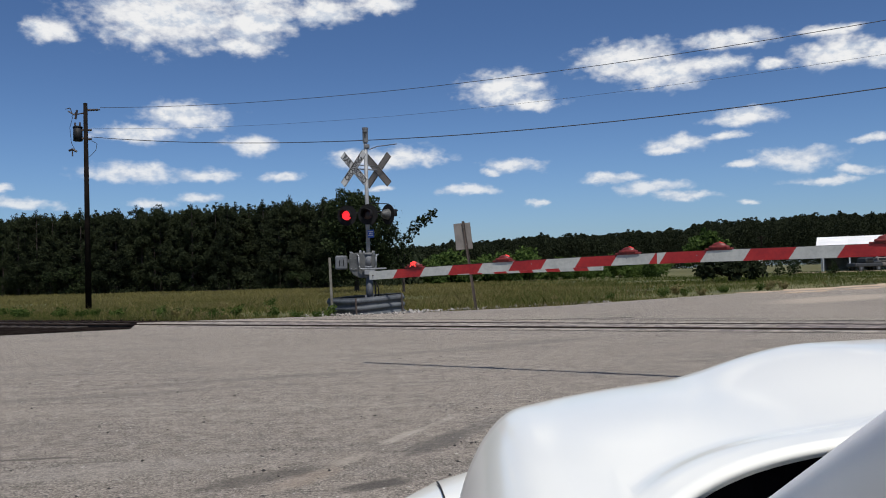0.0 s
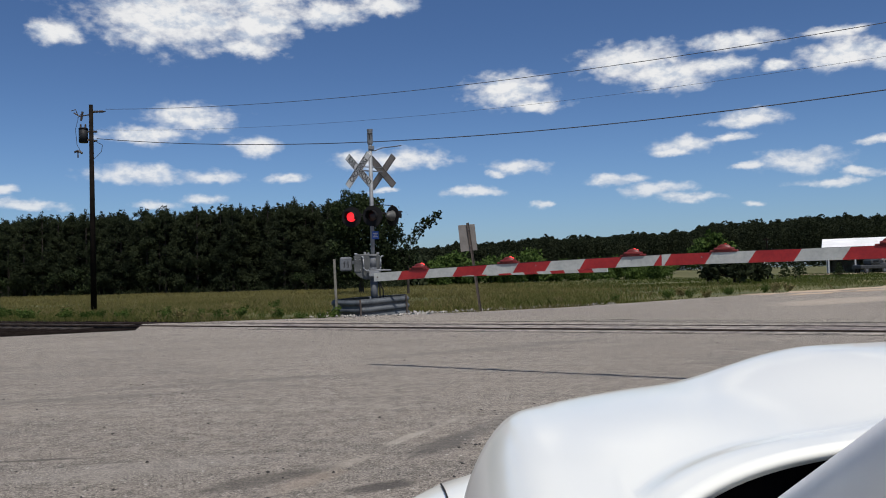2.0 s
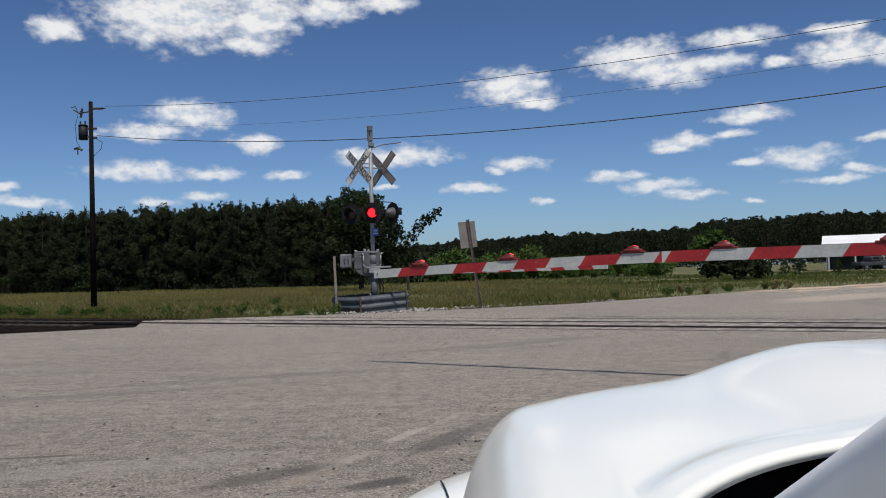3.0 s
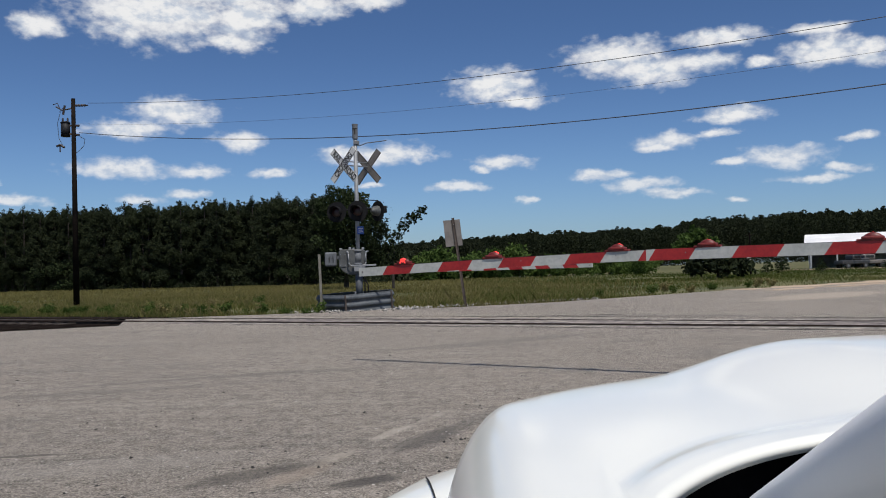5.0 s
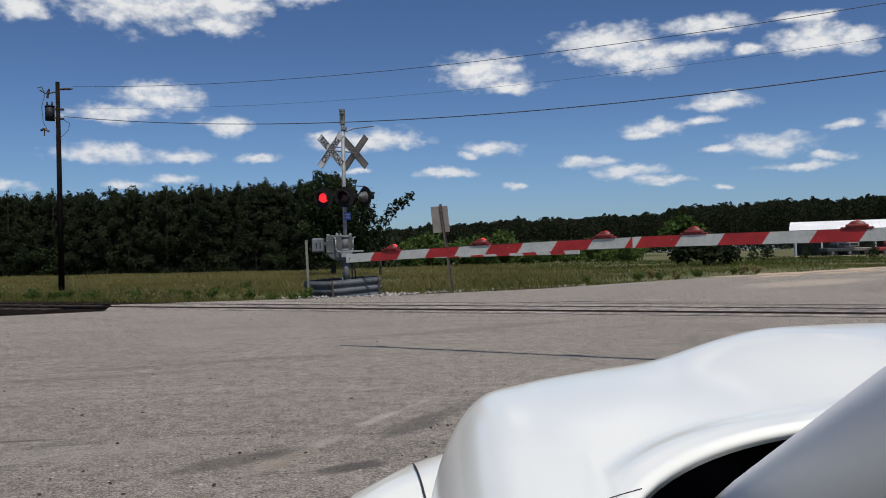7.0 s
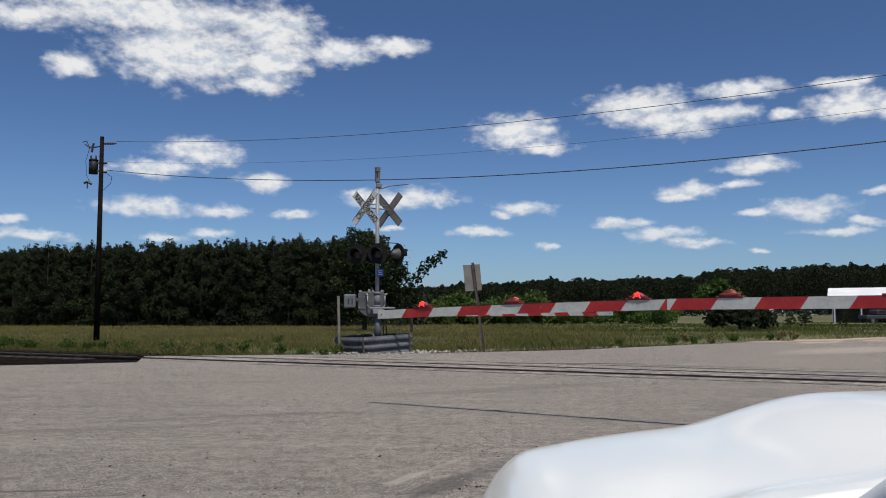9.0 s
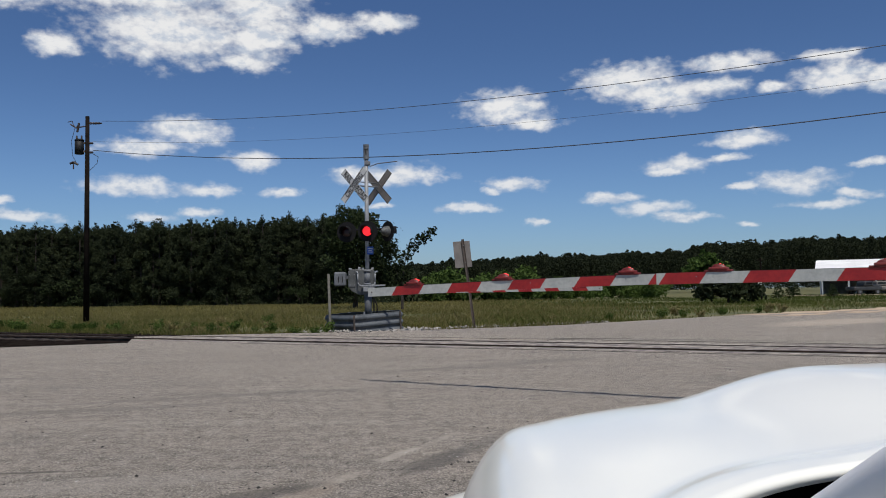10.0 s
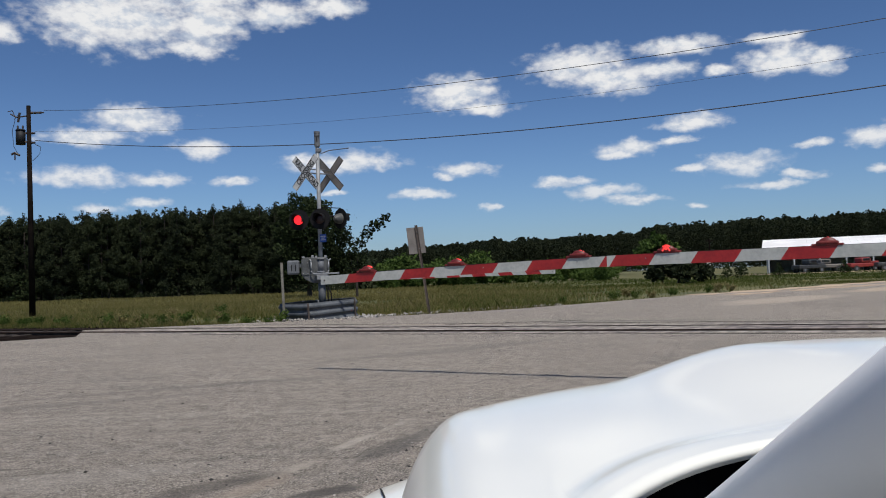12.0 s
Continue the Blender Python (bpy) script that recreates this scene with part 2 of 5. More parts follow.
def pavement_material():
    """Old sun-bleached chip-seal: pale stones in worn grey binder, tyre-dark streaks, dusty patches, oil spots."""
    m = bpy.data.materials.new("worn_asphalt")
    m.use_nodes = True
    g = Nodes(m.node_tree)
    co = g.node("ShaderNodeTexCoord").outputs["Object"]
    turn = g.node("ShaderNodeMapping")
    turn.inputs["Rotation"].default_value = (0, 0, radians(18))
    turn.inputs["Scale"].default_value = (0.16, 1.0, 1.0)
    g.link(co, turn.inputs["Vector"])
    streak = g.noise(turn.outputs[0], 1.3, 6.0, 0.65, 0.4)
    patch = g.noise(co, 0.16, 5.0, 0.6, 0.5)
    blotch = g.noise(co, 1.1, 5.0, 0.65)
    stones = g.node("ShaderNodeTexVoronoi")
    stones.inputs["Scale"].default_value = 85.0
    g.link(co, stones.inputs["Vector"])
    grit = g.noise(co, 60.0, 4.0, 0.9)
    big = g.node("ShaderNodeTexVoronoi")
    big.inputs["Scale"].default_value = 26.0
    g.link(co, big.inputs["Vector"])
    grit2 = g.noise(co, 22.0, 5.0, 0.9)
    grit3 = g.noise(co, 110.0, 2.0, 0.7)
    c = g.mix(g.ramp(patch, 0.35, 0.65), (0.131, 0.111, 0.091), (0.183, 0.158, 0.131))
    c = g.mix(g.math("MULTIPLY", g.ramp(streak, 0.49, 0.62), 0.70), c, (0.070, 0.064, 0.056))
    c = g.mix(g.math("MULTIPLY", g.ramp(streak, 0.47, 0.34), 0.48), c, (0.226, 0.204, 0.171))
    c = g.mix(g.math("MULTIPLY", g.ramp(blotch, 0.54, 0.72), 0.38), c, (0.247, 0.209, 0.162))
    c = g.mix(g.math("MULTIPLY", g.ramp(blotch, 0.44, 0.28), 0.42), c, (0.065, 0.059, 0.053))
    coarse_grit = g.noise(co, 8.5, 8.0, 0.95)
    c = g.mix(g.math("MULTIPLY", g.ramp(coarse_grit, 0.52, 0.60), 0.50), c, (0.306, 0.273, 0.230))
    c = g.mix(g.math("MULTIPLY", g.ramp(coarse_grit, 0.48, 0.40), 0.55), c, (0.054, 0.049, 0.043))
    turn2 = g.node("ShaderNodeMapping")
    turn2.inputs["Rotation"].default_value, turn2.inputs["Scale"].default_value = (0, 0, radians(24)), (0.55, 1.0, 1.0)
    g.link(co, turn2.inputs["Vector"])
    mottle = g.noise(turn2.outputs[0], 2.6, 7.0, 0.78)
    c = g.mix(g.math("MULTIPLY", g.ramp(mottle, 0.51, 0.62), 0.42), c, (0.278, 0.241, 0.198))
    c = g.mix(g.math("MULTIPLY", g.ramp(mottle, 0.49, 0.37), 0.42), c, (0.063, 0.057, 0.049))
    c = g.mix(g.math("MULTIPLY", g.ramp(grit2, 0.52, 0.58), 0.60), c, (0.298, 0.262, 0.220))
    c = g.mix(g.math("MULTIPLY", g.ramp(grit2, 0.48, 0.42), 0.65), c, (0.051, 0.046, 0.040))
    c = g.mix(g.math("MULTIPLY", g.ramp(grit, 0.53, 0.57), 0.9), c, (0.44, 0.39, 0.335))
    c = g.mix(g.math("MULTIPLY", g.ramp(grit, 0.47, 0.41), 0.85), c, (0.034, 0.031, 0.028))
    c = g.mix(g.math("MULTIPLY", g.ramp(grit3, 0.55, 0.62), 0.5), c, (0.383, 0.357, 0.316))
    patchy = g.noise(co, 7.0, 10.0, 0.98)
    c = g.mix(g.math("MULTIPLY", g.ramp(patchy, 0.51, 0.56), 0.42), c, (0.37, 0.33, 0.29))
    c = g.mix(g.math("MULTIPLY", g.ramp(patchy, 0.49, 0.44), 0.46), c, (0.040, 0.036, 0.032))
    # dusty tyre sweep and oil spots, each with a ragged edge of its own
    ragged = g.math("SUBTRACT", g.noise(co, 9.0, 7.0, 0.8), 0.5)
    for x, y, w, h, turn_deg, tone, power in DUST:
        mp = g.node("ShaderNodeMapping", vector_type="TEXTURE")
        mp.inputs["Location"].default_value, mp.inputs["Rotation"].default_value, mp.inputs["Scale"].default_value = (x, y, 0), (0, 0, radians(turn_deg)), (w, h, 10)
        g.link(co, mp.inputs["Vector"])
        length = g.vec("LENGTH", mp.outputs[0]).outputs["Value"]
        edge = g.math("ADD", length, g.math("MULTIPLY", ragged, 1.3))
        c = g.mix(g.math("MULTIPLY", g.ramp(edge, 1.0, 0.45), power), c, tone)
    pick = g.node("ShaderNodeSeparateColor")
    g.link(big.outputs["Color"], pick.inputs[0])
    c = g.mix(g.math("MULTIPLY", g.ramp(pick.outputs[0], 0.93, 0.96), g.ramp(big.outputs["Distance"], 0.30, 0.18)), c, (0.035, 0.032, 0.030))
    c = g.mix(g.math("MULTIPLY", g.ramp(pick.outputs[1], 0.95, 0.97), g.ramp(big.outputs["Distance"], 0.28, 0.16)), c, (0.52, 0.49, 0.45))
    bsdf = g.node("ShaderNodeBsdfPrincipled")
    bsdf.inputs["Roughness"].default_value, bsdf.inputs["Specular IOR Level"].default_value = 0.85, 0.3
    bleached = g.vec("MULTIPLY", c, (1.14, 1.135, 1.125)).outputs[0]
    g.link(bleached, bsdf.inputs["Base Color"])
    b = g.node("ShaderNodeBump")
    b.inputs["Strength"].default_value, b.inputs["Distance"].default_value = 0.9, 0.014
    g.link(g.math("ADD", grit, g.math("MULTIPLY", stones.outputs["Distance"], 0.6)), b.inputs["Height"])
    g.link(b.outputs[0], bsdf.inputs["Normal"])
    out = g.node("ShaderNodeOutputMaterial")
    g.link(bsdf.outputs[0], out.inputs["Surface"])
    return m


M = dict(
    pavement=pavement_material(),
    field=material("dry_meadow_soil", (0.045, 0.055, 0.014), (0.135, 0.120, 0.040), 0.12, 0.95, bump=0.6, fine=3.0),
    ballast=material("dark_ballast_rail_shade", (0.005, 0.004, 0.004), (0.020, 0.016, 0.014), 4.0, 0.95, bump=0.9, fine=30.0, gloss=0.0),
    stone=material("pale_limestone", (0.22, 0.205, 0.185), (0.42, 0.40, 0.37), 6.0, 0.9, vary=0.2, fine=40.0),
    sand=material("sandy_shoulder", (0.30, 0.22, 0.145), (0.44, 0.34, 0.24), 0.8, 0.95, bump=0.4, fine=12.0),
    joint=material("tar_joint", (0.012, 0.011, 0.011), (0.03, 0.028, 0.026), 3.0, 0.8),
    panel=material("crossing_panel", (0.055, 0.048, 0.045), (0.31, 0.27, 0.235), 3.4, 0.9, bump=0.5, fine=9.0, vary=0.18),
    rail=material("worn_rail_steel", (0.025, 0.018, 0.015), (0.070, 0.050, 0.040), 2.0, 0.7, 0.3, fine=25.0, gloss=0.1),
    tie=material("creosoted_tie", (0.018, 0.014, 0.011), (0.06, 0.045, 0.035), 3.0, 0.9, bump=0.5),
    galv=material("galvanised_steel", (0.17, 0.18, 0.19), (0.27, 0.28, 0.29), 3.0, 0.6, 0.25, bump=0.08, fine=60.0),
    dullgalv=material("weathered_galvanised_steel", (0.075, 0.082, 0.092), (0.165, 0.175, 0.188), 1.6, 0.72, 0.2, bump=0.1, fine=30.0),
    guardsteel=material("stained_guard_steel", (0.040, 0.046, 0.054), (0.105, 0.115, 0.125), 1.8, 0.65, 0.25, bump=0.1, fine=22.0),
    greybox=material("grey_enamel", (0.044, 0.047, 0.046), (0.088, 0.091, 0.089), 3.0, 0.5, fine=30.0),
    black=material("matt_black", (0.005, 0.005, 0.006), (0.010, 0.010, 0.011), 4.0, 0.8, fine=50.0, gloss=0.2),
    rubber=material("black_rubber", (0.012, 0.012, 0.012), (0.025, 0.025, 0.025), 6.0, 0.8, fine=50.0),
    white=material("white_reflective_sheet", (0.46, 0.46, 0.45), (0.60, 0.60, 0.58), 2.0, 0.5, fine=30.0, bump=0.05),
    armwhite=material("arm_white_sheet", (0.33, 0.34, 0.32), (0.45, 0.46, 0.43), 3.0, 0.5, fine=30.0, bump=0.05),
    armred=material("arm_red_sheet", (0.24, 0.010, 0.012), (0.36, 0.020, 0.018), 3.0, 0.45, fine=30.0, bump=0.05),
    letter=material("black_letter", (0.008, 0.008, 0.008), (0.014, 0.014, 0.014), 5.0, 0.8, bump=0.0),
    signback=material("bare_aluminium_sign_back", (0.13, 0.117, 0.105), (0.19, 0.173, 0.158), 3.0, 0.6, 0.25, bump=0.05),
    rust=material("rusty_channel_post", (0.045, 0.035, 0.030), (0.10, 0.078, 0.065), 4.0, 0.8, fine=20.0),
    wood=material("weathered_grey_wood", (0.10, 0.095, 0.08), (0.20, 0.19, 0.16), 3.0, 0.9, fine=24.0, bump=0.5),
    pole=material("creosoted_pole_wood", (0.005, 0.0045, 0.004), (0.016, 0.012, 0.010), 1.5, 0.95, fine=18.0, bump=0.5, gloss=0.05),
    can=material("transformer_grey", (0.010, 0.011, 0.013), (0.022, 0.024, 0.027), 4.0, 0.6, gloss=0.2),
    porcelain=material("brown_porcelain", (0.02, 0.014, 0.011), (0.045, 0.03, 0.024), 4.0, 0.4),
    wire=material("overhead_wire", (0.020, 0.020, 0.022), (0.045, 0.045, 0.05), 2.0, 0.6, bump=0.0),
    lens=material("dark_red_lens", (0.014, 0.0015, 0.002), (0.026, 0.003, 0.003), 20.0, 0.35, bump=0.0),
    armlens=material("red_arm_lens", (0.085, 0.006, 0.005), (0.14, 0.010, 0.008), 14.0, 0.5, bump=0.1),
    armcase=material("red_arm_light_case", (0.10, 0.008, 0.007), (0.17, 0.014, 0.011), 8.0, 0.6, bump=0.1),
    glow=material("lit_red_led", (1.0, 0.020, 0.030), (1.0, 0.030, 0.040), 8.0, 0.5, bump=0.0, emit=1.15),
    armglow=material("lit_arm_led", (1.0, 0.045, 0.040), (1.0, 0.07, 0.06), 8.0, 0.5, bump=0.0, emit=0.9),
    blue=material("blue_sign_sheet", (0.020, 0.075, 0.32), (0.03, 0.10, 0.40), 4.0, 0.5, bump=0.0),
    carpaint=material("white_car_paint", (0.762, 0.764, 0.708), (0.792, 0.794, 0.738), 0.6, 0.55, fine=4.0, bump=0.0, coat=0.9, gloss=0.1),
    # the car's white without clear coat, a little brighter than the body
    pillarpaint=material("uncoated_white_pillar_paint", (0.80, 0.79, 0.77), (0.86, 0.85, 0.83), 0.8, 0.5, fine=6.0, bump=0.0, gloss=0.3),
    seam=material("panel_gap_shadow", (0.010, 0.010, 0.010), (0.02, 0.02, 0.02), 5.0, 0.9, bump=0.0),
    # black plastic, taken darker to stand in for the shade behind the bonnet
    cowl=material("black_cowl_plastic_shade", (0.0035, 0.0035, 0.004), (0.007, 0.007, 0.008), 9.0, 0.9, fine=60.0, gloss=0.0, bump=0.0),
    grime=material("dusty_cowl_plastic", (0.05, 0.05, 0.05), (0.10, 0.10, 0.10), 9.0, 0.8, fine=60.0),
    barnroof=material("white_metal_roof", (0.66, 0.66, 0.65), (0.80, 0.80, 0.79), 0.3, 0.45, fine=2.0, bump=0.05),
    barnwall=material("grey_metal_cladding", (0.34, 0.36, 0.38), (0.48, 0.50, 0.52), 0.4, 0.55, fine=3.0, bump=0.1),
    opening=material("dark_opening", (0.02, 0.02, 0.02), (0.04, 0.04, 0.04), 1.0, 0.9),
    redpaint=material("faded_red_paint", (0.16, 0.020, 0.018), (0.26, 0.035, 0.03), 1.0, 0.5),
    darkpaint=material("dark_machine_paint", (0.02, 0.022, 0.025), (0.05, 0.052, 0.055), 1.0, 0.5),
    bark=material("grey_brown_bark", (0.018, 0.014, 0.011), (0.05, 0.040, 0.032), 2.5, 0.95, fine=14.0, bump=0.7),
    pine=leaf_material("pine_needles", (0.014, 0.020, 0.012), (0.037, 0.047, 0.023), 0.35, 0.25),
    farleaf=leaf_material("far_woodland_leaves", (0.013, 0.019, 0.011), (0.030, 0.037, 0.019), 0.35, 0.25),
    oak=leaf_material("broad_green_leaves", (0.007, 0.011, 0.005), (0.030, 0.043, 0.017), 0.22),
    bush=leaf_material("bright_bush_leaves", (0.026, 0.050, 0.012), (0.080, 0.125, 0.032), 0.3),
    grass=leaf_material("meadow_grass_blades", (0.092, 0.102, 0.026), (0.225, 0.198, 0.076), 0.5, 0.4),
    greengrass=leaf_material("lush_grass_blades", (0.048, 0.074, 0.016), (0.120, 0.138, 0.036), 0.5, 0.4),
    straw=leaf_material("dry_straw", (0.12, 0.105, 0.040), (0.24, 0.205, 0.095), 0.4, 0.4),
    weedgreen=leaf_material("weed_leaves", (0.032, 0.060, 0.012), (0.085, 0.125, 0.032), 0.4, 0.4),
    litter=material("needle_litter_with_shade", (0.012, 0.009, 0.006), (0.035, 0.026, 0.018), 0.8, 0.95, fine=6.0),
    glass=material("dark_window_glass", (0.012, 0.014, 0.016), (0.02, 0.022, 0.025), 1.0, 0.08, bump=0.0),
)


# ---- mesh helpers ----
def part(name, bm, mat, parent=None, label="", smooth=False):
    """Links a bmesh as one mesh object under a thing or under a part."""
    me = bpy.data.meshes.new(name)
    bm.to_mesh(me)
    bm.free()
    for p in me.polygons:
        p.use_smooth = smooth
    me.materials.append(M[mat])
    ob = new(name, me)
    if parent is not None:
        ob.parent = parent
    if label:
        ob["label"] = label
    return ob


def share(name, me, parent, m):
    ob = new(name, me)
    ob.parent = parent
    ob.matrix_basis = m
    return ob


def base(name, x, y, z=0.0, rz=0.0):
    ob = new(name)
    ob.empty_display_size = 0.2
    ob.matrix_basis = pose(x, y, z, 0, 0, rz)
    return ob


def box(bm, sx, sy, sz, m=None, bevel=0.0):
    """A box with its centre at the origin of m."""
    r = bmesh.ops.create_cube(bm, size=1.0, matrix=(m or Matrix()) @ Matrix.Diagonal((sx, sy, sz, 1)))
    if bevel:
        edges = list({e for v in r["verts"] for e in v.link_edges})
        bmesh.ops.bevel(bm, geom=edges, offset=bevel, segments=2, affect="EDGES", profile=0.5)
    return bm


def cyl(bm, r1, r2, a, b, seg=16, caps=True):
    """A tapered round bar from a to b."""
    a, b = Vector(a), Vector(b)
    m = Matrix.Translation((a + b) / 2) @ (b - a).to_track_quat("Z", "Y").to_matrix().to_4x4()
    bmesh.ops.create_cone(bm, cap_ends=caps, segments=seg, radius1=r1, radius2=r2, depth=(b - a).length, matrix=m)
    return bm


def tube(bm, pts, r, seg=8):
    """A round bar through several points."""
    for a, b in zip(pts, pts[1:]):
        cyl(bm, r, r, a, b, seg)
    return bm


def dome(bm, r, m, flat=0.5, seg=16):
    bmesh.ops.create_uvsphere(bm, u_segments=seg, v_segments=8, radius=r, matrix=m @ Matrix.Diagonal((1, flat, 1, 1)))
    return bm


def raw(name, verts, faces, mat, parent=None, smooth=False):
    me = bpy.data.meshes.new(name)
    me.from_pydata(verts, [], faces)
    me.validate()
    for p in me.polygons:
        p.use_smooth = smooth
    me.materials.append(M[mat])
    ob = new(name, me)
    if parent is not None:
        ob.parent = parent
    return ob


def leaf_mesh(name, centres, sizes, mat, rng, parent=None, long=1.6, droop=0.0):
    """Many small bent leaf clumps, one island each, at the given centres."""
    n = len(centres)
    d = rng.normal(size=(n, 3))
    d[:, 2] -= droop
    d /= np.linalg.norm(d, axis=1)[:, None]
    e = np.cross(d, rng.normal(size=(n, 3)))
    e /= np.linalg.norm(e, axis=1)[:, None]
    s = np.asarray(sizes)[:, None]
    c = np.asarray(centres)
    nrm = np.cross(d, e)
    v = np.stack([c - d * s * long * 0.5, c + e * s * 0.5 + nrm * s * 0.18, c + d * s * long * 0.5, c - e * s * 0.5 + nrm * s * 0.18], axis=1).reshape(-1, 3)
    f = [(i, i + 1, i + 2, i + 3) for i in range(0, 4 * n, 4)]
    return raw(name, v.tolist(), f, mat, parent)


def text_mesh(name, body, size, mat, parent, m, label=""):
    """Lettering with Blender's own font, turned into a mesh."""
    cu = bpy.data.curves.new(name, "FONT")
    cu.body, cu.size, cu.extrude, cu.offset, cu.align_x, cu.align_y = body, size, 0.002, 0.006, "CENTER", "CENTER"
    tmp = bpy.data.objects.new("tmp", cu)
    scene.collection.objects.link(tmp)
    dg = bpy.context.evaluated_depsgraph_get()
    me = bpy.data.meshes.new_from_object(tmp.evaluated_get(dg))
    bpy.data.objects.remove(tmp)
    me.materials.clear()
    me.materials.append(M[mat])
    ob = new(name, me)
    ob.parent = parent
    ob.matrix_basis = m
    if label:
        ob["label"] = label
    return ob


# directions on the plan: along the track and along the gates, and along the road
TRACK_DIR, TRACK_N = Vector((0.867, -0.498, 0)), Vector((0.498, 0.867, 0))
GATE_DIR, ROAD_DIR = Vector((0.822, -0.569, 0)), Vector((0.569, 0.822, 0))
GATE_DEG = math.degrees(math.atan2(-0.569, 0.822))
TRACK_DEG = math.degrees(math.atan2(-0.498, 0.867))


# ---- ground ----
def ground():
    """One sheet to the horizon; it lies a little below the pavement and rolls gently far away."""
    rs = [0, 6, 12, 18, 24, 30, 38, 48, 60, 80, 100, 130, 170, 230, 320, 450, 700, 1200, 2500, 4500]
    seg = 72
    verts, faces = [(0, 0, -0.10)], []
    for r in rs[1:]:
        for k in range(seg):
            a = 2 * math.pi * k / seg
            x, y = r * math.sin(a), r * math.cos(a)
            z = -0.10 if r < 60 else -0.10 + 0.35 * noise.noise(Vector((x * 0.012, y * 0.012, 3.0))) * min(1, (r - 60) / 60)
            verts.append((x, y, z))
    for k in range(seg):
        faces.append((0, 1 + (k + 1) % seg, 1 + k))
    for i in range(len(rs) - 2):
        for k in range(seg):
            a, b = 1 + i * seg + k, 1 + i * seg + (k + 1) % seg
            faces.append((a, b, b + seg, a + seg))
    ob = raw("ground", verts, faces, "field", smooth=True)
    return tagged(ob, "rough green and straw-coloured meadow reaching the woods", "ground", kind="structure")


def pavement():
    """The wide worn apron with the road that leaves it; its edges slope down into the soil."""
    outline = [(-8.7, 24.2), (-7.7, 20.9), (-10.1, 19.75), (-16, 17.6), (-34, 15), (-38, -30), (36, -30), (60, 20), (110, 92), (92, 100), (60, 71.5), (40, 56), (22.3, 43.2), (11.9, 34.8), (3.9, 27.7), (0.6, 26.1), (-3.8, 24.9)]
    bm = bmesh.new()
    top = [bm.verts.new((x, y, 0.0)) for x, y in outline]
    f = bm.faces.new(top)
    if f.normal.z < 0:
        f.normal_flip()
    r = bmesh.ops.extrude_face_region(bm, geom=[f])
    low = [v for v in r["geom"] if isinstance(v, bmesh.types.BMVert)]
    cx, cy = 5.0, 10.0
    for v in low:
        d = Vector((v.co.x - cx, v.co.y - cy, 0)).normalized()
        v.co += d * 0.25 + Vector((0, 0, -0.16))
    bmesh.ops.triangulate(bm, faces=bm.faces[:])
    bmesh.ops.recalc_face_normals(bm, faces=bm.faces[:])
    ob = part("pavement", bm, "pavement")
    return tagged(ob, "wide worn grey asphalt road apron with dusty tyre streaks", "pavement", kind="structure")


ground()
pave = pavement()


def strip(name, pts, width, z, mat, parent, wobble=0.0, seed=1, thick=0.006):
    """A thin slab that follows a line on the pavement."""
    rng = random.Random(seed)
    verts, faces = [], []
    for i, (x, y) in enumerate(pts):
        a, b = pts[max(i - 1, 0)], pts[min(i + 1, len(pts) - 1)]
        d = Vector((b[0] - a[0], b[1] - a[1], 0)).normalized()
        n = Vector((-d.y, d.x, 0))
        w = width * (1 + wobble * rng.uniform(-1, 1)) / 2
        off = width * wobble * rng.uniform(-0.5, 0.5)
        for sgn, zz in ((1, z), (-1, z), (-1, z - thick), (1, z - thick)):
            p = Vector((x, y, 0)) + n * (sgn * w + off)
            verts.append((p.x, p.y, zz))
    for i in range(len(pts) - 1):
        a = 4 * i
        for k in range(4):
            faces.append((a + k, a + (k + 1) % 4, a + 4 + (k + 1) % 4, a + 4 + k))
    return raw(name, verts, faces, mat, parent)


def line(a, b, n, jitter=0.0, seed=1):
    rng = random.Random(seed)
    return [(a[0] + (b[0] - a[0]) * i / n + rng.uniform(-jitter, jitter), a[1] + (b[1] - a[1]) * i / n + rng.uniform(-jitter, jitter)) for i in range(n + 1)]


def on_track(s, n):
    """A point s metres along the track and n metres across it, measured from the eye's foot."""
    return (TRACK_DIR * s + TRACK_N * n).xy



# ---- railway ----
NEAR_RAIL, GAUGE = 15.72, 1.435


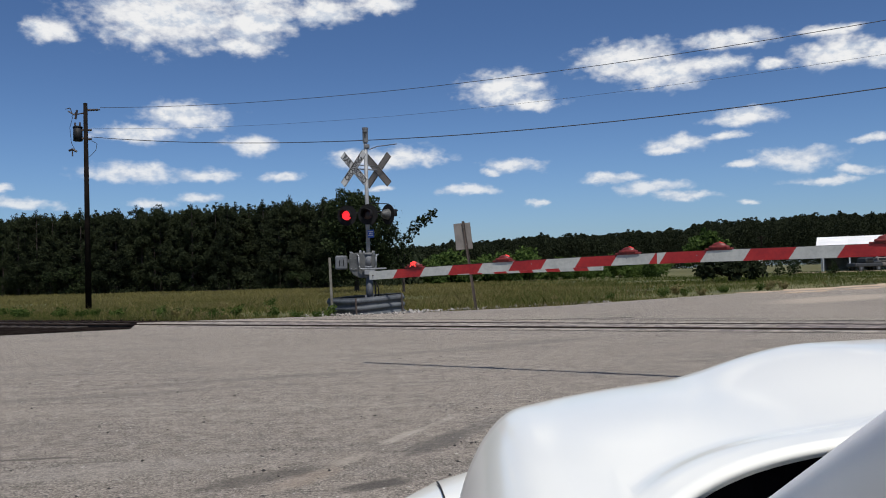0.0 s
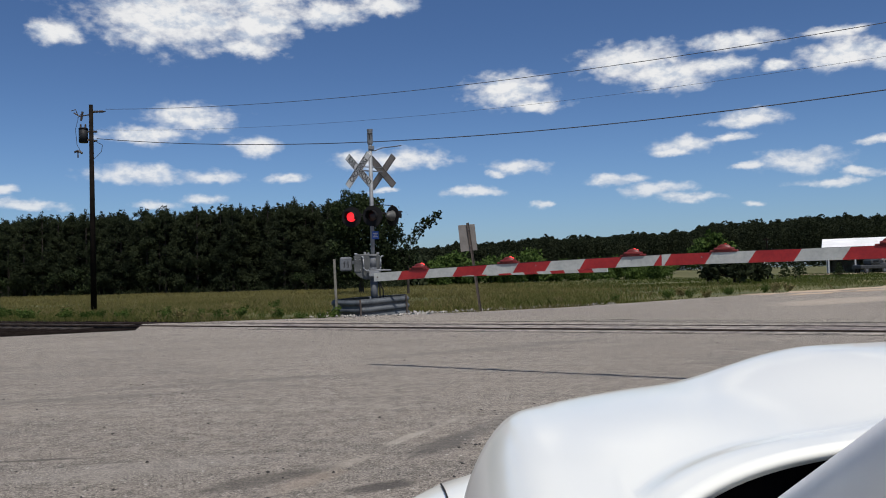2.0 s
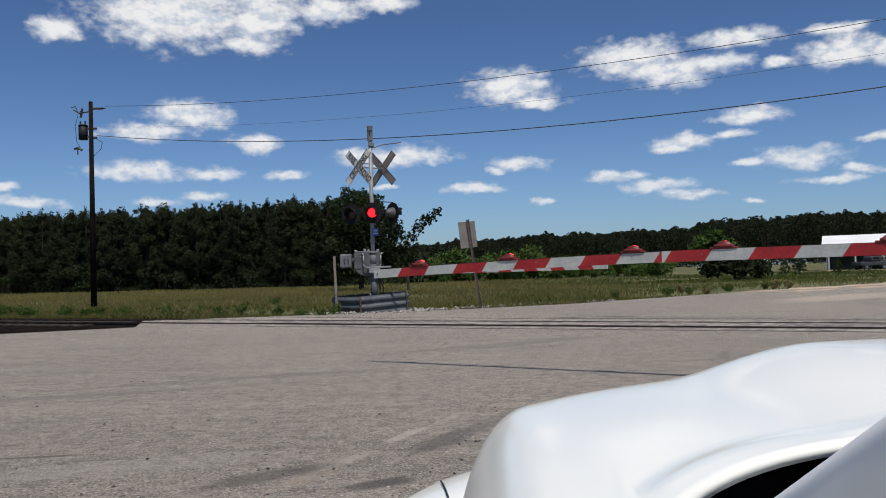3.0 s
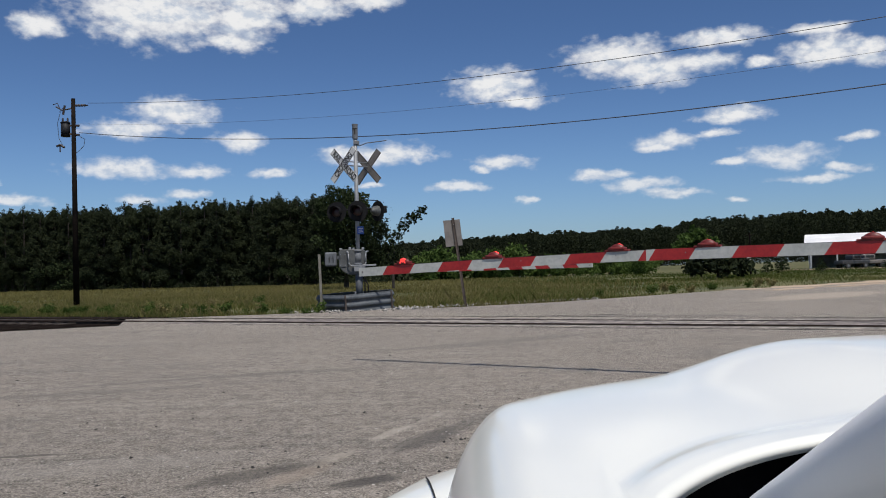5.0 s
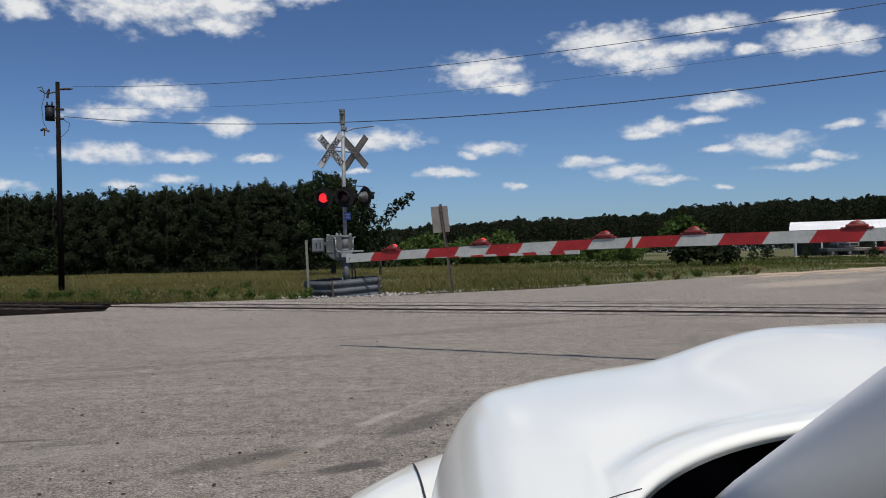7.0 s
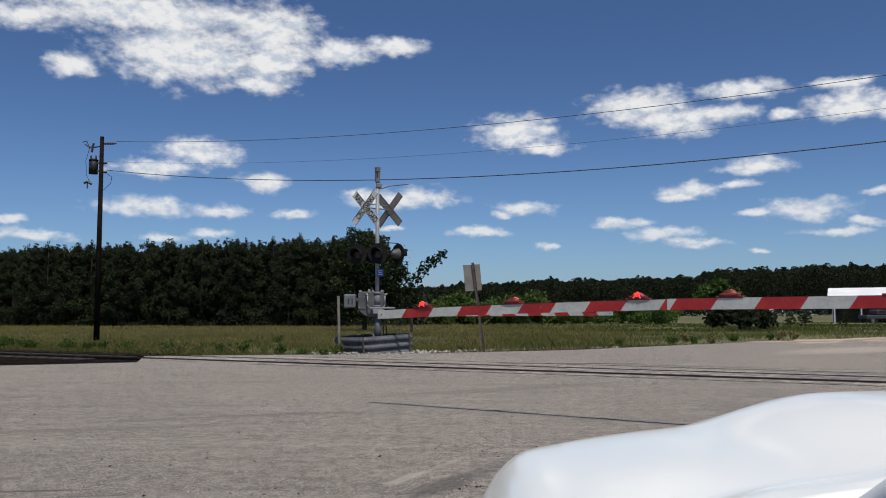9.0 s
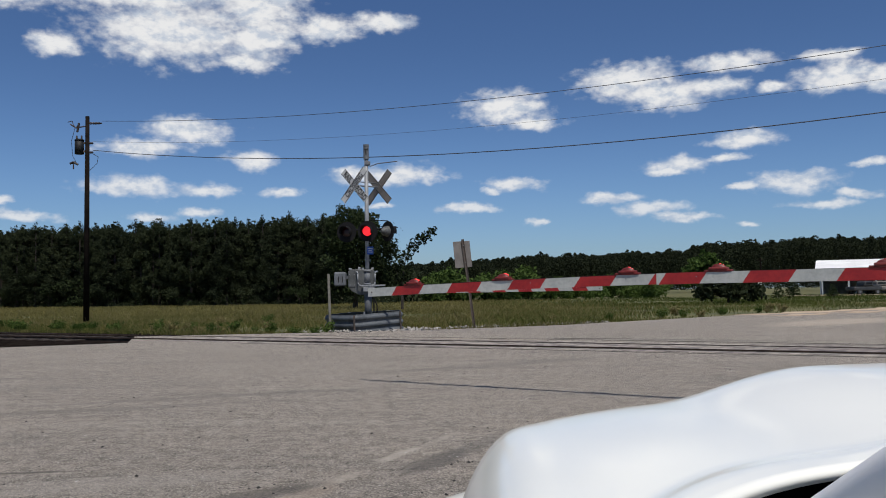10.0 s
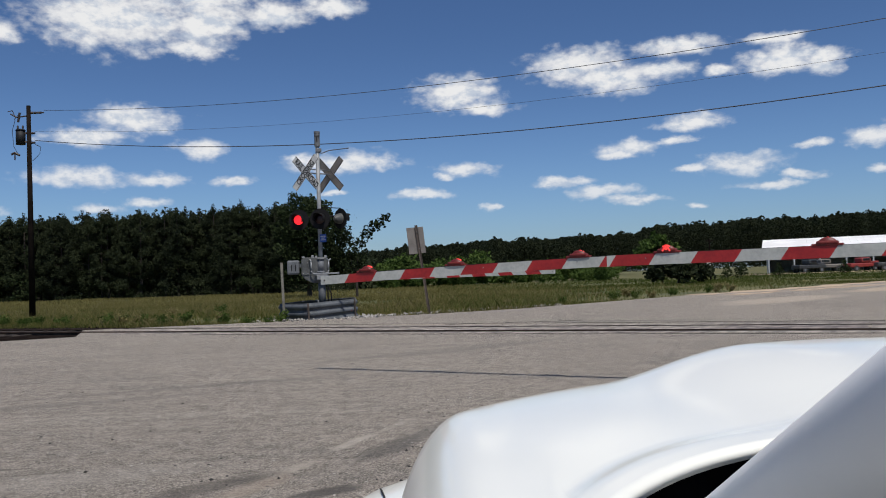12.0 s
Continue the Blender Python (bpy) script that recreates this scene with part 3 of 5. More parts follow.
def railway():
    """A single line that crosses the apron: rails on dark ballast at either side, panels between the rails on the road."""
    bed = base("railway_track", 0, 0)
    mid = NEAR_RAIL + GAUGE / 2
    for n0 in (NEAR_RAIL, NEAR_RAIL + GAUGE):
        bm = bmesh.new()
        for w, h, z in ((0.072, 0.035, 0.0), (0.018, 0.08, -0.055), (0.13, 0.02, -0.105)):
            box(bm, 120, w, h, Matrix.Translation((0, 0, z)))
        r = part("rail", bm, "rail", bed)
        x, y = on_track(-22, n0)
        r.matrix_basis = pose(x, y, 0.012 if n0 == NEAR_RAIL else -0.006, 0, 0, TRACK_DEG)
        for side in (-1, 1):
            a, b = on_track(-16.2, n0 + side * 0.075), on_track(20, n0 + side * 0.075)
            strip("flangeway", line(a, b, 40), (0.07 if side == 1 else 0.045) * (1.0 if n0 == NEAR_RAIL else 0.3), 0.005, "joint", bed, 0.25, 3 + side)
    # ballast bed at the left of the road; the rails' shade is in its dark colour
    a, b = on_track(-75, mid - 0.7), on_track(-16.8, mid - 0.7)
    strip("ballast_bed", line(a, b, 20), 7.0, -0.06, "ballast", bed, 0.04, 8, 0.1)
    # crossing panels: outer timbers and the slabs between the rails
    for n0, w in ((NEAR_RAIL - 0.33, 0.36), (NEAR_RAIL + GAUGE / 2, 1.15), (NEAR_RAIL + GAUGE + 0.34, 0.38)):
        for k in range(14):
            s = -16.0 + k * 2.45
            bm = bmesh.new()
            box(bm, 2.40, w, 0.05, bevel=0.008)
            p = part("crossing_panel", bm, "panel", bed)
            x, y = on_track(s, n0)
            p.matrix_basis = pose(x, y, -0.019, 0, 0, TRACK_DEG)
    # far edge of the crossing, a ragged tarred joint
    strip("tar_seam", line(on_track(-15, 18.30), on_track(16, 18.24), 60, 0.03, 9), 0.05, 0.005, "joint", bed, 0.9, 5)
    strip("tar_seam", line(on_track(-9, 17.9), on_track(-6, 19.3), 12, 0.02, 11), 0.05, 0.005, "joint", bed, 0.5, 6)
    strip("tar_seam", line(on_track(-14, 14.98), on_track(16, 15.02), 50, 0.03, 12), 0.04, 0.005, "joint", bed, 0.6, 7)
    bm = bmesh.new()
    box(bm, 0.22, 2.6, 0.15)
    tie_me = part("tie", bm, "tie", bed)
    tie = tie_me.data
    for k in range(46):
        x, y = on_track(-20.6 - k * 0.53, mid)
        m = pose(x, y, -0.112, 0, 0, TRACK_DEG)
        if k == 0:
            tie_me.matrix_basis = m
        else:
            share("tie", tie, bed, m)
    return tagged(bed, "rusty steel railway track on dark ties, set in the asphalt crossing", "railway track", kind="structure")


railway()
# sandy edge of the road beyond the crossing
shoulder = strip("sandy_verge", line((12.6, 35.0), (58, 69.5), 40, 0.25, 3), 1.5, 0.006, "sand", None, 0.5, 9)
tagged(shoulder, "pale sandy strip along the road edge", "road verge", kind="structure")
drift = strip("sandy_drift", line((13, 33.2), (25, 41.5), 30, 0.2, 5), 0.9, 0.005, "sand", None, 0.7, 12)
tagged(drift, "thin orange sand washed over the asphalt", "sand", kind="structure")


# ---- crossing signal beyond the track ----
MAST = Vector((-2.29, 26.3, 0))


def lamp_unit(name, parent, x, y, z, face_deg, lit):
    """A round flasher head: black background disc, hood, housing and dark lens. Its front looks along its local -y."""
    unit = base(name, x, y, z, face_deg)
    unit.parent = parent
    unit["label"] = "black round flasher head with hood and dark red lens"
    bm = bmesh.new()
    cyl(bm, 0.315, 0.315, (0, 0.0, 0), (0, 0.018, 0), 40)
    part("background_disc", bm, "black", unit)
    bm = bmesh.new()
    cyl(bm, 0.17, 0.14, (0, 0.02, 0), (0, 0.15, 0), 28)
    cyl(bm, 0.14, 0.05, (0, 0.15, 0), (0, 0.26, 0), 28)
    part("housing", bm, "greybox", unit, "grey cast lamp housing")
    # hood: an open half tube over the lens
    verts, faces = [], []
    n = 24
    for i in range(n + 1):
        a = radians(-25 + 230 * i / n)
        for r in (0.172, 0.165):
            front = 0.30 if 40 < -25 + 230 * i / n < 140 else 0.22
            verts += [(r * math.cos(a), -0.005, r * math.sin(a)), (r * math.cos(a), -front, r * math.sin(a))]
    for i in range(n):
        k = 4 * i
        faces += [(k, k + 1, k + 5, k + 4), (k + 2, k + 6, k + 7, k + 3), (k + 1, k + 3, k + 7, k + 5)]
    raw("hood", verts, faces, "black", unit, True)
    bm = bmesh.new()
    dome(bm, 0.152, Matrix.Translation((0, -0.004, 0)), 0.28, 28)
    part("lens", bm, "lens", unit, "dark red lens", True)
    if lit:
        bm = bmesh.new()
        cyl(bm, 0.150, 0.140, (0, 0.02, 0), (0, -0.052, 0), 32)
        return part("led_insert", bm, "glow", unit, "bright red lit lamp disc")
    return None


def blade(parent, m, words, front):
    """One crossbuck board, 1.24 m by 0.23 m, lettered when it faces this way."""
    bm = bmesh.new()
    box(bm, 1.30, 0.012, 0.235, bevel=0.004)
    b = part("board", bm, "white" if front else "signback", parent)
    b.matrix_basis = m
    bm = bmesh.new()
    for s in (-1, 1):
        box(bm, 1.30, 0.004, 0.014, Matrix.Translation((0, -0.0085, s * 0.1)))
    part("border", bm, "letter", b)
    for word, x in words:
        text_mesh("lettering", word, 0.235, "letter", b, pose(x, -0.0085, -0.002, 90, 0, 0) @ Matrix.Diagonal((0.80, 1.0, 1.0, 1)))
    return b


def crossing_signal():
    s = base("crossing_signal", MAST.x, MAST.y, 0)
    bm = bmesh.new()
    cyl(bm, 0.064, 0.060, (0, 0, 0.05), (0, 0, 5.68), 20)
    part("mast", bm, "galv", s, "galvanised steel mast", True)
    bm = bmesh.new()
    cyl(bm, 0.16, 0.13, (0, 0, 0.1), (0, 0, 0.55), 20)
    cyl(bm, 0.22, 0.22, (0, 0, 0.0), (0, 0, 0.12), 20)
    part("base_casting", bm, "dullgalv", s, "", True)
    bm = bmesh.new()
    cyl(bm, 0.085, 0.085, (0, 0, 5.28), (0, 0, 5.72), 20)
    cyl(bm, 0.092, 0.092, (0, 0, 5.68), (0, 0, 5.74), 20)
    top = part("top_sleeve", bm, "dullgalv", s, "grey top sleeve with a black letter")
    text_mesh("lettering", "T", 0.26, "letter", top, pose(0.0, -0.089, 5.50, 90, 0, 0))
    # rod with a clamp under the sleeve
    bm = bmesh.new()
    tube(bm, [(0, 0, 5.10), (0.14, -0.04, 5.06), (0.36, -0.10, 5.13), (0.98, -0.3, 5.16)], 0.015)
    box(bm, 0.16, 0.16, 0.10, Matrix.Translation((0.04, 0, 5.16)))
    part("bracket_rod", bm, "dullgalv", s)
    # crossbucks, one for each way
    for front, off in ((True, -1), (False, 1)):
        c = ROAD_DIR * (0.46 * off) + GATE_DIR * (0.10 * off)
        cb = base("crossbuck", c.x, c.y, 4.44, GATE_DEG if front else GATE_DEG)
        cb.parent = s
        cb["label"] = "white lettered crossbuck boards" if front else "bare grey back of the crossbuck boards"
        up = 1 if front else -1
        blade(cb, pose(0, -0.010 * up, 0, 0, -46, 0), [("CROSSING", 0.0)] if front else [], front)
        blade(cb, pose(0, 0.010 * up, 0, 0, 46, 0), [("RAIL", -0.37), ("ROAD", 0.37)] if front else [], front)
        bm = bmesh.new()
        tube(bm, [(0, 0.02 * off, 0), (-c.x * 0.2, -off * 0.42, 0)], 0.02)
        tube(bm, [(0, 0.02 * off, 0.12), (-c.x * 0.2, -off * 0.42, 0.12)], 0.016)
        part("bracket", bm, "dullgalv", cb)
    # cross arm and flasher heads
    bm = bmesh.new()
    tube(bm, [(-0.66, 0.02, 3.06), (0, 0.0, 3.10), (0.66, 0.1, 3.12)], 0.035)
    tube(bm, [(0.0, 0.0, 3.40), (0.66, 0.1, 3.36)], 0.014)
    part("cross_arm", bm, "black", s)
    global LAMP_LEFT, LAMP_RIGHT
    LAMP_LEFT = lamp_unit("flasher_head", s, -0.62, -0.08, 3.02, -14, True)
    LAMP_RIGHT = lamp_unit("flasher_head", s, 0.045, -0.34, 3.02, -14, True)
    lamp_unit("flasher_head", s, 0.64, 0.16, 3.04, 132, False)
    lamp_unit("flasher_head", s, 0.03, 0.48, 3.04, 146, False)
    # blue notice with writing too small to read
    bm = bmesh.new()
    box(bm, 0.20, 0.008, 0.24, Matrix.Translation((0.10, -0.08, 2.44)) @ pose(0, 0, 0, 0, 0, -10))
    n = part("blue_notice", bm, "blue", s, "small blue notice with pale bars")
    bm = bmesh.new()
    for k, w in enumerate((0.15, 0.11, 0.15)):
        box(bm, w, 0.004, 0.022, Matrix.Translation((0.10, -0.087, 2.50 - k * 0.055)) @ pose(0, 0, 0, 0, 0, -10))
    part("bars", bm, "white", n)
    # gate mechanism: a cast housing behind the mast, its lower corner cut away, hung on a thick clamp sleeve
    bm = bmesh.new()
    side = [(-0.58, 1.34), (-0.58, 1.80), (-0.50, 1.86), (0.16, 1.86), (0.22, 1.80), (0.22, 1.16), (0.14, 1.08), (-0.26, 1.08), (-0.46, 1.18)]
    for y0 in (-0.17, 0.25):
        bm.faces.new([bm.verts.new((x, y0, z)) for x, z in side])
    vs = bm.verts[:]
    for i in range(len(side)):
        j = (i + 1) % len(side)
        bm.faces.new((vs[i], vs[j], vs[len(side) + j], vs[len(side) + i]))
    bmesh.ops.recalc_face_normals(bm, faces=bm.faces[:])
    bmesh.ops.bevel(bm, geom=bm.edges[:], offset=0.02, segments=2, affect="EDGES", profile=0.5)
    housing = part("mechanism_housing", bm, "greybox", s, "grey cast gate mechanism housing")
    bm = bmesh.new()
    box(bm, 0.20, 0.025, 0.44, Matrix.Translation((-0.45, -0.178, 1.54)), 0.008)
    part("housing_door", bm, "greybox", housing)
    for dx, dz in ((-0.52, 1.70), (-0.38, 1.70), (-0.52, 1.38), (-0.38, 1.38)):
        bm = bmesh.new()
        cyl(bm, 0.016, 0.016, (dx, -0.20, dz), (dx, -0.18, dz), 8)
        part("bolt", bm, "galv", housing)
    for dx, w, h in ((-0.52, 0.09, 0.05), (-0.24, 0.07, 0.08), (-0.13, 0.06, 0.06), (0.16, 0.08, 0.06)):
        bm = bmesh.new()
        box(bm, w, 0.12, h, Matrix.Translation((dx, -0.05, 1.85 + h / 2)), 0.012)
        part("lug", bm, "galv", housing)
    bm = bmesh.new()
    cyl(bm, 0.115, 0.115, (0.01, -0.10, 1.42), (0.01, -0.10, 1.80), 20)
    cyl(bm, 0.135, 0.135, (0.01, -0.10, 1.38), (0.01, -0.10, 1.44), 20)
    cyl(bm, 0.135, 0.135, (0.01, -0.10, 1.78), (0.01, -0.10, 1.83), 20)
    part("clamp_sleeve", bm, "dullgalv", s, "thick steel clamp sleeve on the mast", True)
    bm = bmesh.new()
    cyl(bm, 0.105, 0.115, (0.02, -0.06, 0.35), (0.02, -0.06, 1.12), 18)
    part("lower_tube", bm, "dullgalv", s, "", True)
    bm = bmesh.new()
    box(bm, 0.37, 0.26, 0.44, Matrix.Translation((-0.84, 0.05, 1.57)), 0.05)
    cw = part("counterweight", bm, "dullgalv", s, "weathered grey counterweight with slots")
    for dx in (-0.045, 0.075):
        bm = bmesh.new()
        box(bm, 0.026, 0.012, 0.19, Matrix.Translation((-0.84 + dx, -0.082, 1.56)))
        part("slot", bm, "black", cw)
    bm = bmesh.new()
    box(bm, 0.14, 0.08, 0.10, Matrix.Translation((-0.61, 0.05, 1.62)))
    part("counterweight_bar", bm, "dullgalv", s)
    for x0, lean in ((-0.27, 1), (0.26, -1)):
        bm = bmesh.new()
        tube(bm, [(x0 - 0.06 * lean, -0.16, 1.79), (x0 - 0.02 * lean, -0.25, 1.78), (x0, -0.27, 1.72), (x0, -0.28, 1.45), (x0 + 0.03 * lean, -0.28, 1.38), (x0 + 0.12 * lean, -0.28, 1.34)], 0.021, 10)
        part("arm_brace", bm, "galv", s, "bent pale steel brace", True)
    bm = bmesh.new()
    box(bm, 0.74, 0.10, 0.05, Matrix.Translation((0.20, -0.26, 1.355)), 0.01)
    box(bm, 0.34, 0.09, 0.16, Matrix.Translation((0.06, -0.26, 1.25)), 0.02)
    part("arm_bracket", bm, "galv", s)
    for k, (x, h) in enumerate(((0.20, 0.9), (0.30, 0.75))):
        bm = bmesh.new()
        tube(bm, [(x, -0.12, 0.02), (x, -0.12, h), (x - 0.1, -0.08, h + 0.22)], 0.02)
        part("conduit", bm, "black", s)
    return tagged(s, "grey steel railway crossing signal with crossbucks and red flashers", "crossing signal")


crossing_signal()


def gate_arm(name, length, stripe, height, thick, lights, droop=0.0, splice=None):
    """A striped gate arm along its local +x from the tip at the origin, with red lights on its top edge."""
    arm = new(name)
    shift = height * 0.36

    def dip(x):
        return -droop * max(0.0, 1 - x / 4.2) ** 1.5

    cuts, white, edge = [], True, 0.0
    while edge < length:
        stop = edge + stripe
        if splice is not None and edge < splice < stop:
            # the inner tube slides into the outer one here: the pattern starts anew
            cuts += [(edge, splice, white, edge > 0, False), (splice, splice + 0.06, True, False, True)]
            edge, white = splice + 0.06, False
            continue
        cuts.append((edge, min(stop, length), white, edge > 0, stop < length))
        edge, white = stop, not white
    pieces = [c for c in cuts if c[1] - c[0] > 0.02]
    for a, b, wh, slant_a, slant_b in pieces:
        h = height * (1.0 if splice is None or a < splice else 1.06)
        t = thick * (1.0 if splice is None or a < splice else 1.12)
        sa, sb = (shift if slant_a else 0.0), (shift if slant_b else 0.0)
        v = []
        for y in (-t / 2, t / 2):
            v += [(x, y, z + dip(x)) for x, z in ((a - sa, -h / 2), (b - sb, -h / 2), (b + sb, h / 2), (a + sa, h / 2))]
        f = [(0, 1, 2, 3), (7, 6, 5, 4), (0, 4, 5, 1), (2, 6, 7, 3), (1, 5, 6, 2), (0, 3, 7, 4)]
        raw("stripe", v, f, "armwhite" if wh else "armred", arm)
    bm = bmesh.new()
    cyl(bm, 0.009, 0.009, (0.06, -thick / 2 - 0.008, dip(0.06)), (0.06, thick / 2 + 0.008, dip(0.06)), 10)
    part("bolt", bm, "rust", arm)
    if splice is not None:
        for x in (splice - 1.42, splice - 0.32, splice + 0.4):
            bm = bmesh.new()
            cyl(bm, 0.006, 0.006, (x, -thick / 2 - 0.006, height * 0.12 + dip(x)), (x, thick / 2 + 0.006, height * 0.12 + dip(x)), 8)
            part("rivet", bm, "galv", arm)
    bm = bmesh.new()
    tube(bm, [(x, 0.012, height / 2 + 0.003 + dip(x)) for x in (lights[0], 1.5, 2.5, 3.5, 4.5, length)], 0.004, 6)
    part("cable", bm, "black", arm)
    glows = []
    for x in lights:
        unit = base("arm_light", x, 0, height / 2 + dip(x))
        unit.parent = arm
        bm = bmesh.new()
        box(bm, 0.26, 0.07, 0.022, Matrix.Translation((0, 0, 0.011)), 0.006)
        box(bm, 0.18, 0.085, 0.03, Matrix.Translation((0, 0, 0.03)), 0.010)
        part("case", bm, "armcase", unit, "red plastic light case")
        bm = bmesh.new()
        bmesh.ops.create_uvsphere(bm, u_segments=20, v_segments=12, radius=0.078, matrix=pose(0, 0, 0.012) @ Matrix.Diagonal((1.10, 0.50, 0.86, 1)))
        bmesh.ops.bisect_plane(bm, geom=bm.verts[:] + bm.edges[:] + bm.faces[:], plane_co=(0, 0, 0.006), plane_no=(0, 0, 1), clear_inner=True)
        part("lens", bm, "armlens", unit, "red domed lens", True)
        bm = bmesh.new()
        for dx, dz in ((0, 0), (-0.022, 0.004), (0.022, 0.004), (-0.011, 0.020), (0.011, 0.020), (-0.034, -0.012), (0.034, -0.012), (0, 0.036), (-0.024, 0.026), (0.024, 0.026)):
            cyl(bm, 0.0088, 0.0088, (dx, 0.0, 0.038 + dz), (dx, -0.047, 0.038 + dz), 8)
        glows.append(part("led_insert", bm, "armglow", unit, "lit red light dots"))
    return arm, glows


STRIPE = 0.4064
# the gate on this side of the track: its tip lies over the middle of the road, its post stands outside the view
near_gate, ARM_LEDS = gate_arm("crossing_gate", 7.9, STRIPE, 0.104, 0.05, [0.69, 1.93, 3.40, 4.32, 5.75], 0.092, 3.71)
near_gate.matrix_basis = Matrix.Translation((-0.574 - 0.98 * 0.334, 10.377 + 0.98 * 0.231, 1.222)) @ pose(0, 0, 0, 0, 0, GATE_DEG)
bm = bmesh.new()
cyl(bm, 0.07, 0.065, (7.86, 0.16, -1.222), (7.86, 0.16, 1.0), 18)
part("mast", bm, "galv", near_gate, "galvanised mast", True)
bm = bmesh.new()
box(bm, 0.42, 0.30, 0.6, Matrix.Translation((7.86, 0.16, 0.05)), 0.04)
part("mechanism_housing", bm, "greybox", near_gate)
tagged(near_gate, "lowered red and white striped crossing gate with red lights", "crossing gate", "crossing gates")
far_arm, _ = gate_arm("crossing_gate", 7.3, STRIPE, 0.10, 0.05, [0.5, 2.8, 5.2])
far_tip = MAST + GATE_DIR * 7.75
far_arm.matrix_basis = Matrix.Translation((far_tip.x, far_tip.y - 0.2, 1.158)) @ pose(0, 0, 0, 0, 0.15, GATE_DEG + 180)
tagged(far_arm, "lowered red and white striped crossing gate beyond the track", "crossing gate", "crossing gates")


def guard_ring():
    """A low guard of ribbed steel sheets bent round the signal's foot: flat faces, rounded corners, the sheets lapped over each other."""
    ring = new("guard_ring")
    ring.matrix_basis = pose(MAST.x, MAST.y, 0.02, 1.2, -2.2, 0)
    corners = [Vector(p) for p in ((-1.40, 0.22), (-0.30, -1.14), (1.10, 0.10), (0.95, 1.15), (-0.75, 1.30))]
    H, rows = 0.55, 36
    path = []
    for k, c in enumerate(corners):
        a, b = corners[k - 1], corners[(k + 1) % len(corners)]
        p0, p2 = c + (a - c).normalized() * 0.30, c + (b - c).normalized() * 0.30
        path += [(1 - t) ** 2 * p0 + 2 * t * (1 - t) * c + t * t * p2 for t in (i / 8 for i in range(9))]
    n = len(path)
    for k, (first, last) in enumerate(((4, 14), (13, 21), (20, 32), (31, 41), (40, 50))):
        verts, faces = [], []
        cols = last - first
        proud = 0.010 * (k % 2)
        for i in range(first, last + 1):
            p, d = path[i % n], (path[(i + 1) % n] - path[i - 1 if i < n else i % n - 1]).normalized()
            out = Vector((d.y, -d.x))
            for skin in (0.0, -0.007):
                for j in range(rows + 1):
                    w = j / rows
                    rib = 0.028 * math.tanh(1.6 * math.cos(math.pi * 5.0 * w))
                    q = p + out * (rib + skin + proud)
                    verts.append((q.x, q.y, -0.05 + H * w))
        st = 2 * (rows + 1)
        for i in range(cols):
            for j in range(rows):
                a, b = i * st + j, (i + 1) * st + j
                faces.append((a, b, b + 1, a + 1))
                a, b = a + rows + 1, b + rows + 1
                faces.append((a, a + 1, b + 1, b))
            a, b = i * st + rows, (i + 1) * st + rows
            faces.append((a, b, b + rows + 1, a + rows + 1))
        raw("ring_sheet", verts, faces, "guardsteel", ring, True)
    # dark bolted lap straps
    for i in (13, 20, 31):
        p, d = path[i], (path[i + 1] - path[i - 1]).normalized()
        bm = bmesh.new()
        box(bm, 0.05, 0.03, H + 0.01, Matrix.Translation((0, -0.055, H / 2 - 0.05)), 0.004)
        strap = part("lap_strap", bm, "rust", ring, "dark bolted strap")
        strap.matrix_basis = pose(p.x, p.y, 0, 0, 0, math.degrees(math.atan2(d.y, d.x)))
    return tagged(ring, "low guard of weathered ribbed steel sheets round the signal foot", "guard ring")


guard_ring()


def marker_post():
    p = base("marker_post", -3.42, 25.95, 0)
    bm = bmesh.new()
    box(bm, 0.075, 0.06, 1.75, Matrix.Translation((0, 0, 0.85)) @ pose(0, 0, 0, 0, -1.5, 0), 0.008)
    part("post", bm, "wood", p)
    return tagged(p, "thin grey upright marker post beside the ring", "post")


marker_post()


def road_sign():
    """A sign seen from behind on a leaning channel post."""
    s = base("road_sign", 0.98, 26.4, 0)
    s.matrix_basis = pose(1.0, 26.4, -0.05, 0, -6.8, 0)
    bm = bmesh.new()
    box(bm, 0.075, 0.012, 2.85, Matrix.Translation((0, 0, 1.40)))
    for sx in (-1, 1):
        box(bm, 0.012, 0.04, 2.85, Matrix.Translation((sx * 0.036, -0.02, 1.40)))
    part("channel_post", bm, "rust", s, "dark leaning channel post")
    bm = bmesh.new()
    box(bm, 0.56, 0.008, 0.82, Matrix.Translation((-0.06, 0.014, 2.36)) @ pose(0, 0, 0, 0, 2.0, 20), 0.003)
    part("sign_plate", bm, "signback", s, "bare grey back of the sign plate")
    for z in (2.1, 2.62):
        bm = bmesh.new()
        cyl(bm, 0.012, 0.012, (0, -0.03, z), (0, 0.02, z), 8)
        part("bolt", bm, "galv", s)
    return tagged(s, "leaning road sign seen from its bare grey back", "road sign")


road_sign()


# ---- utility pole and its wires ----
POLE = Vector((-16.0, 38.4, 0))
NEXT = Vector((32.0, 8.0, 0))


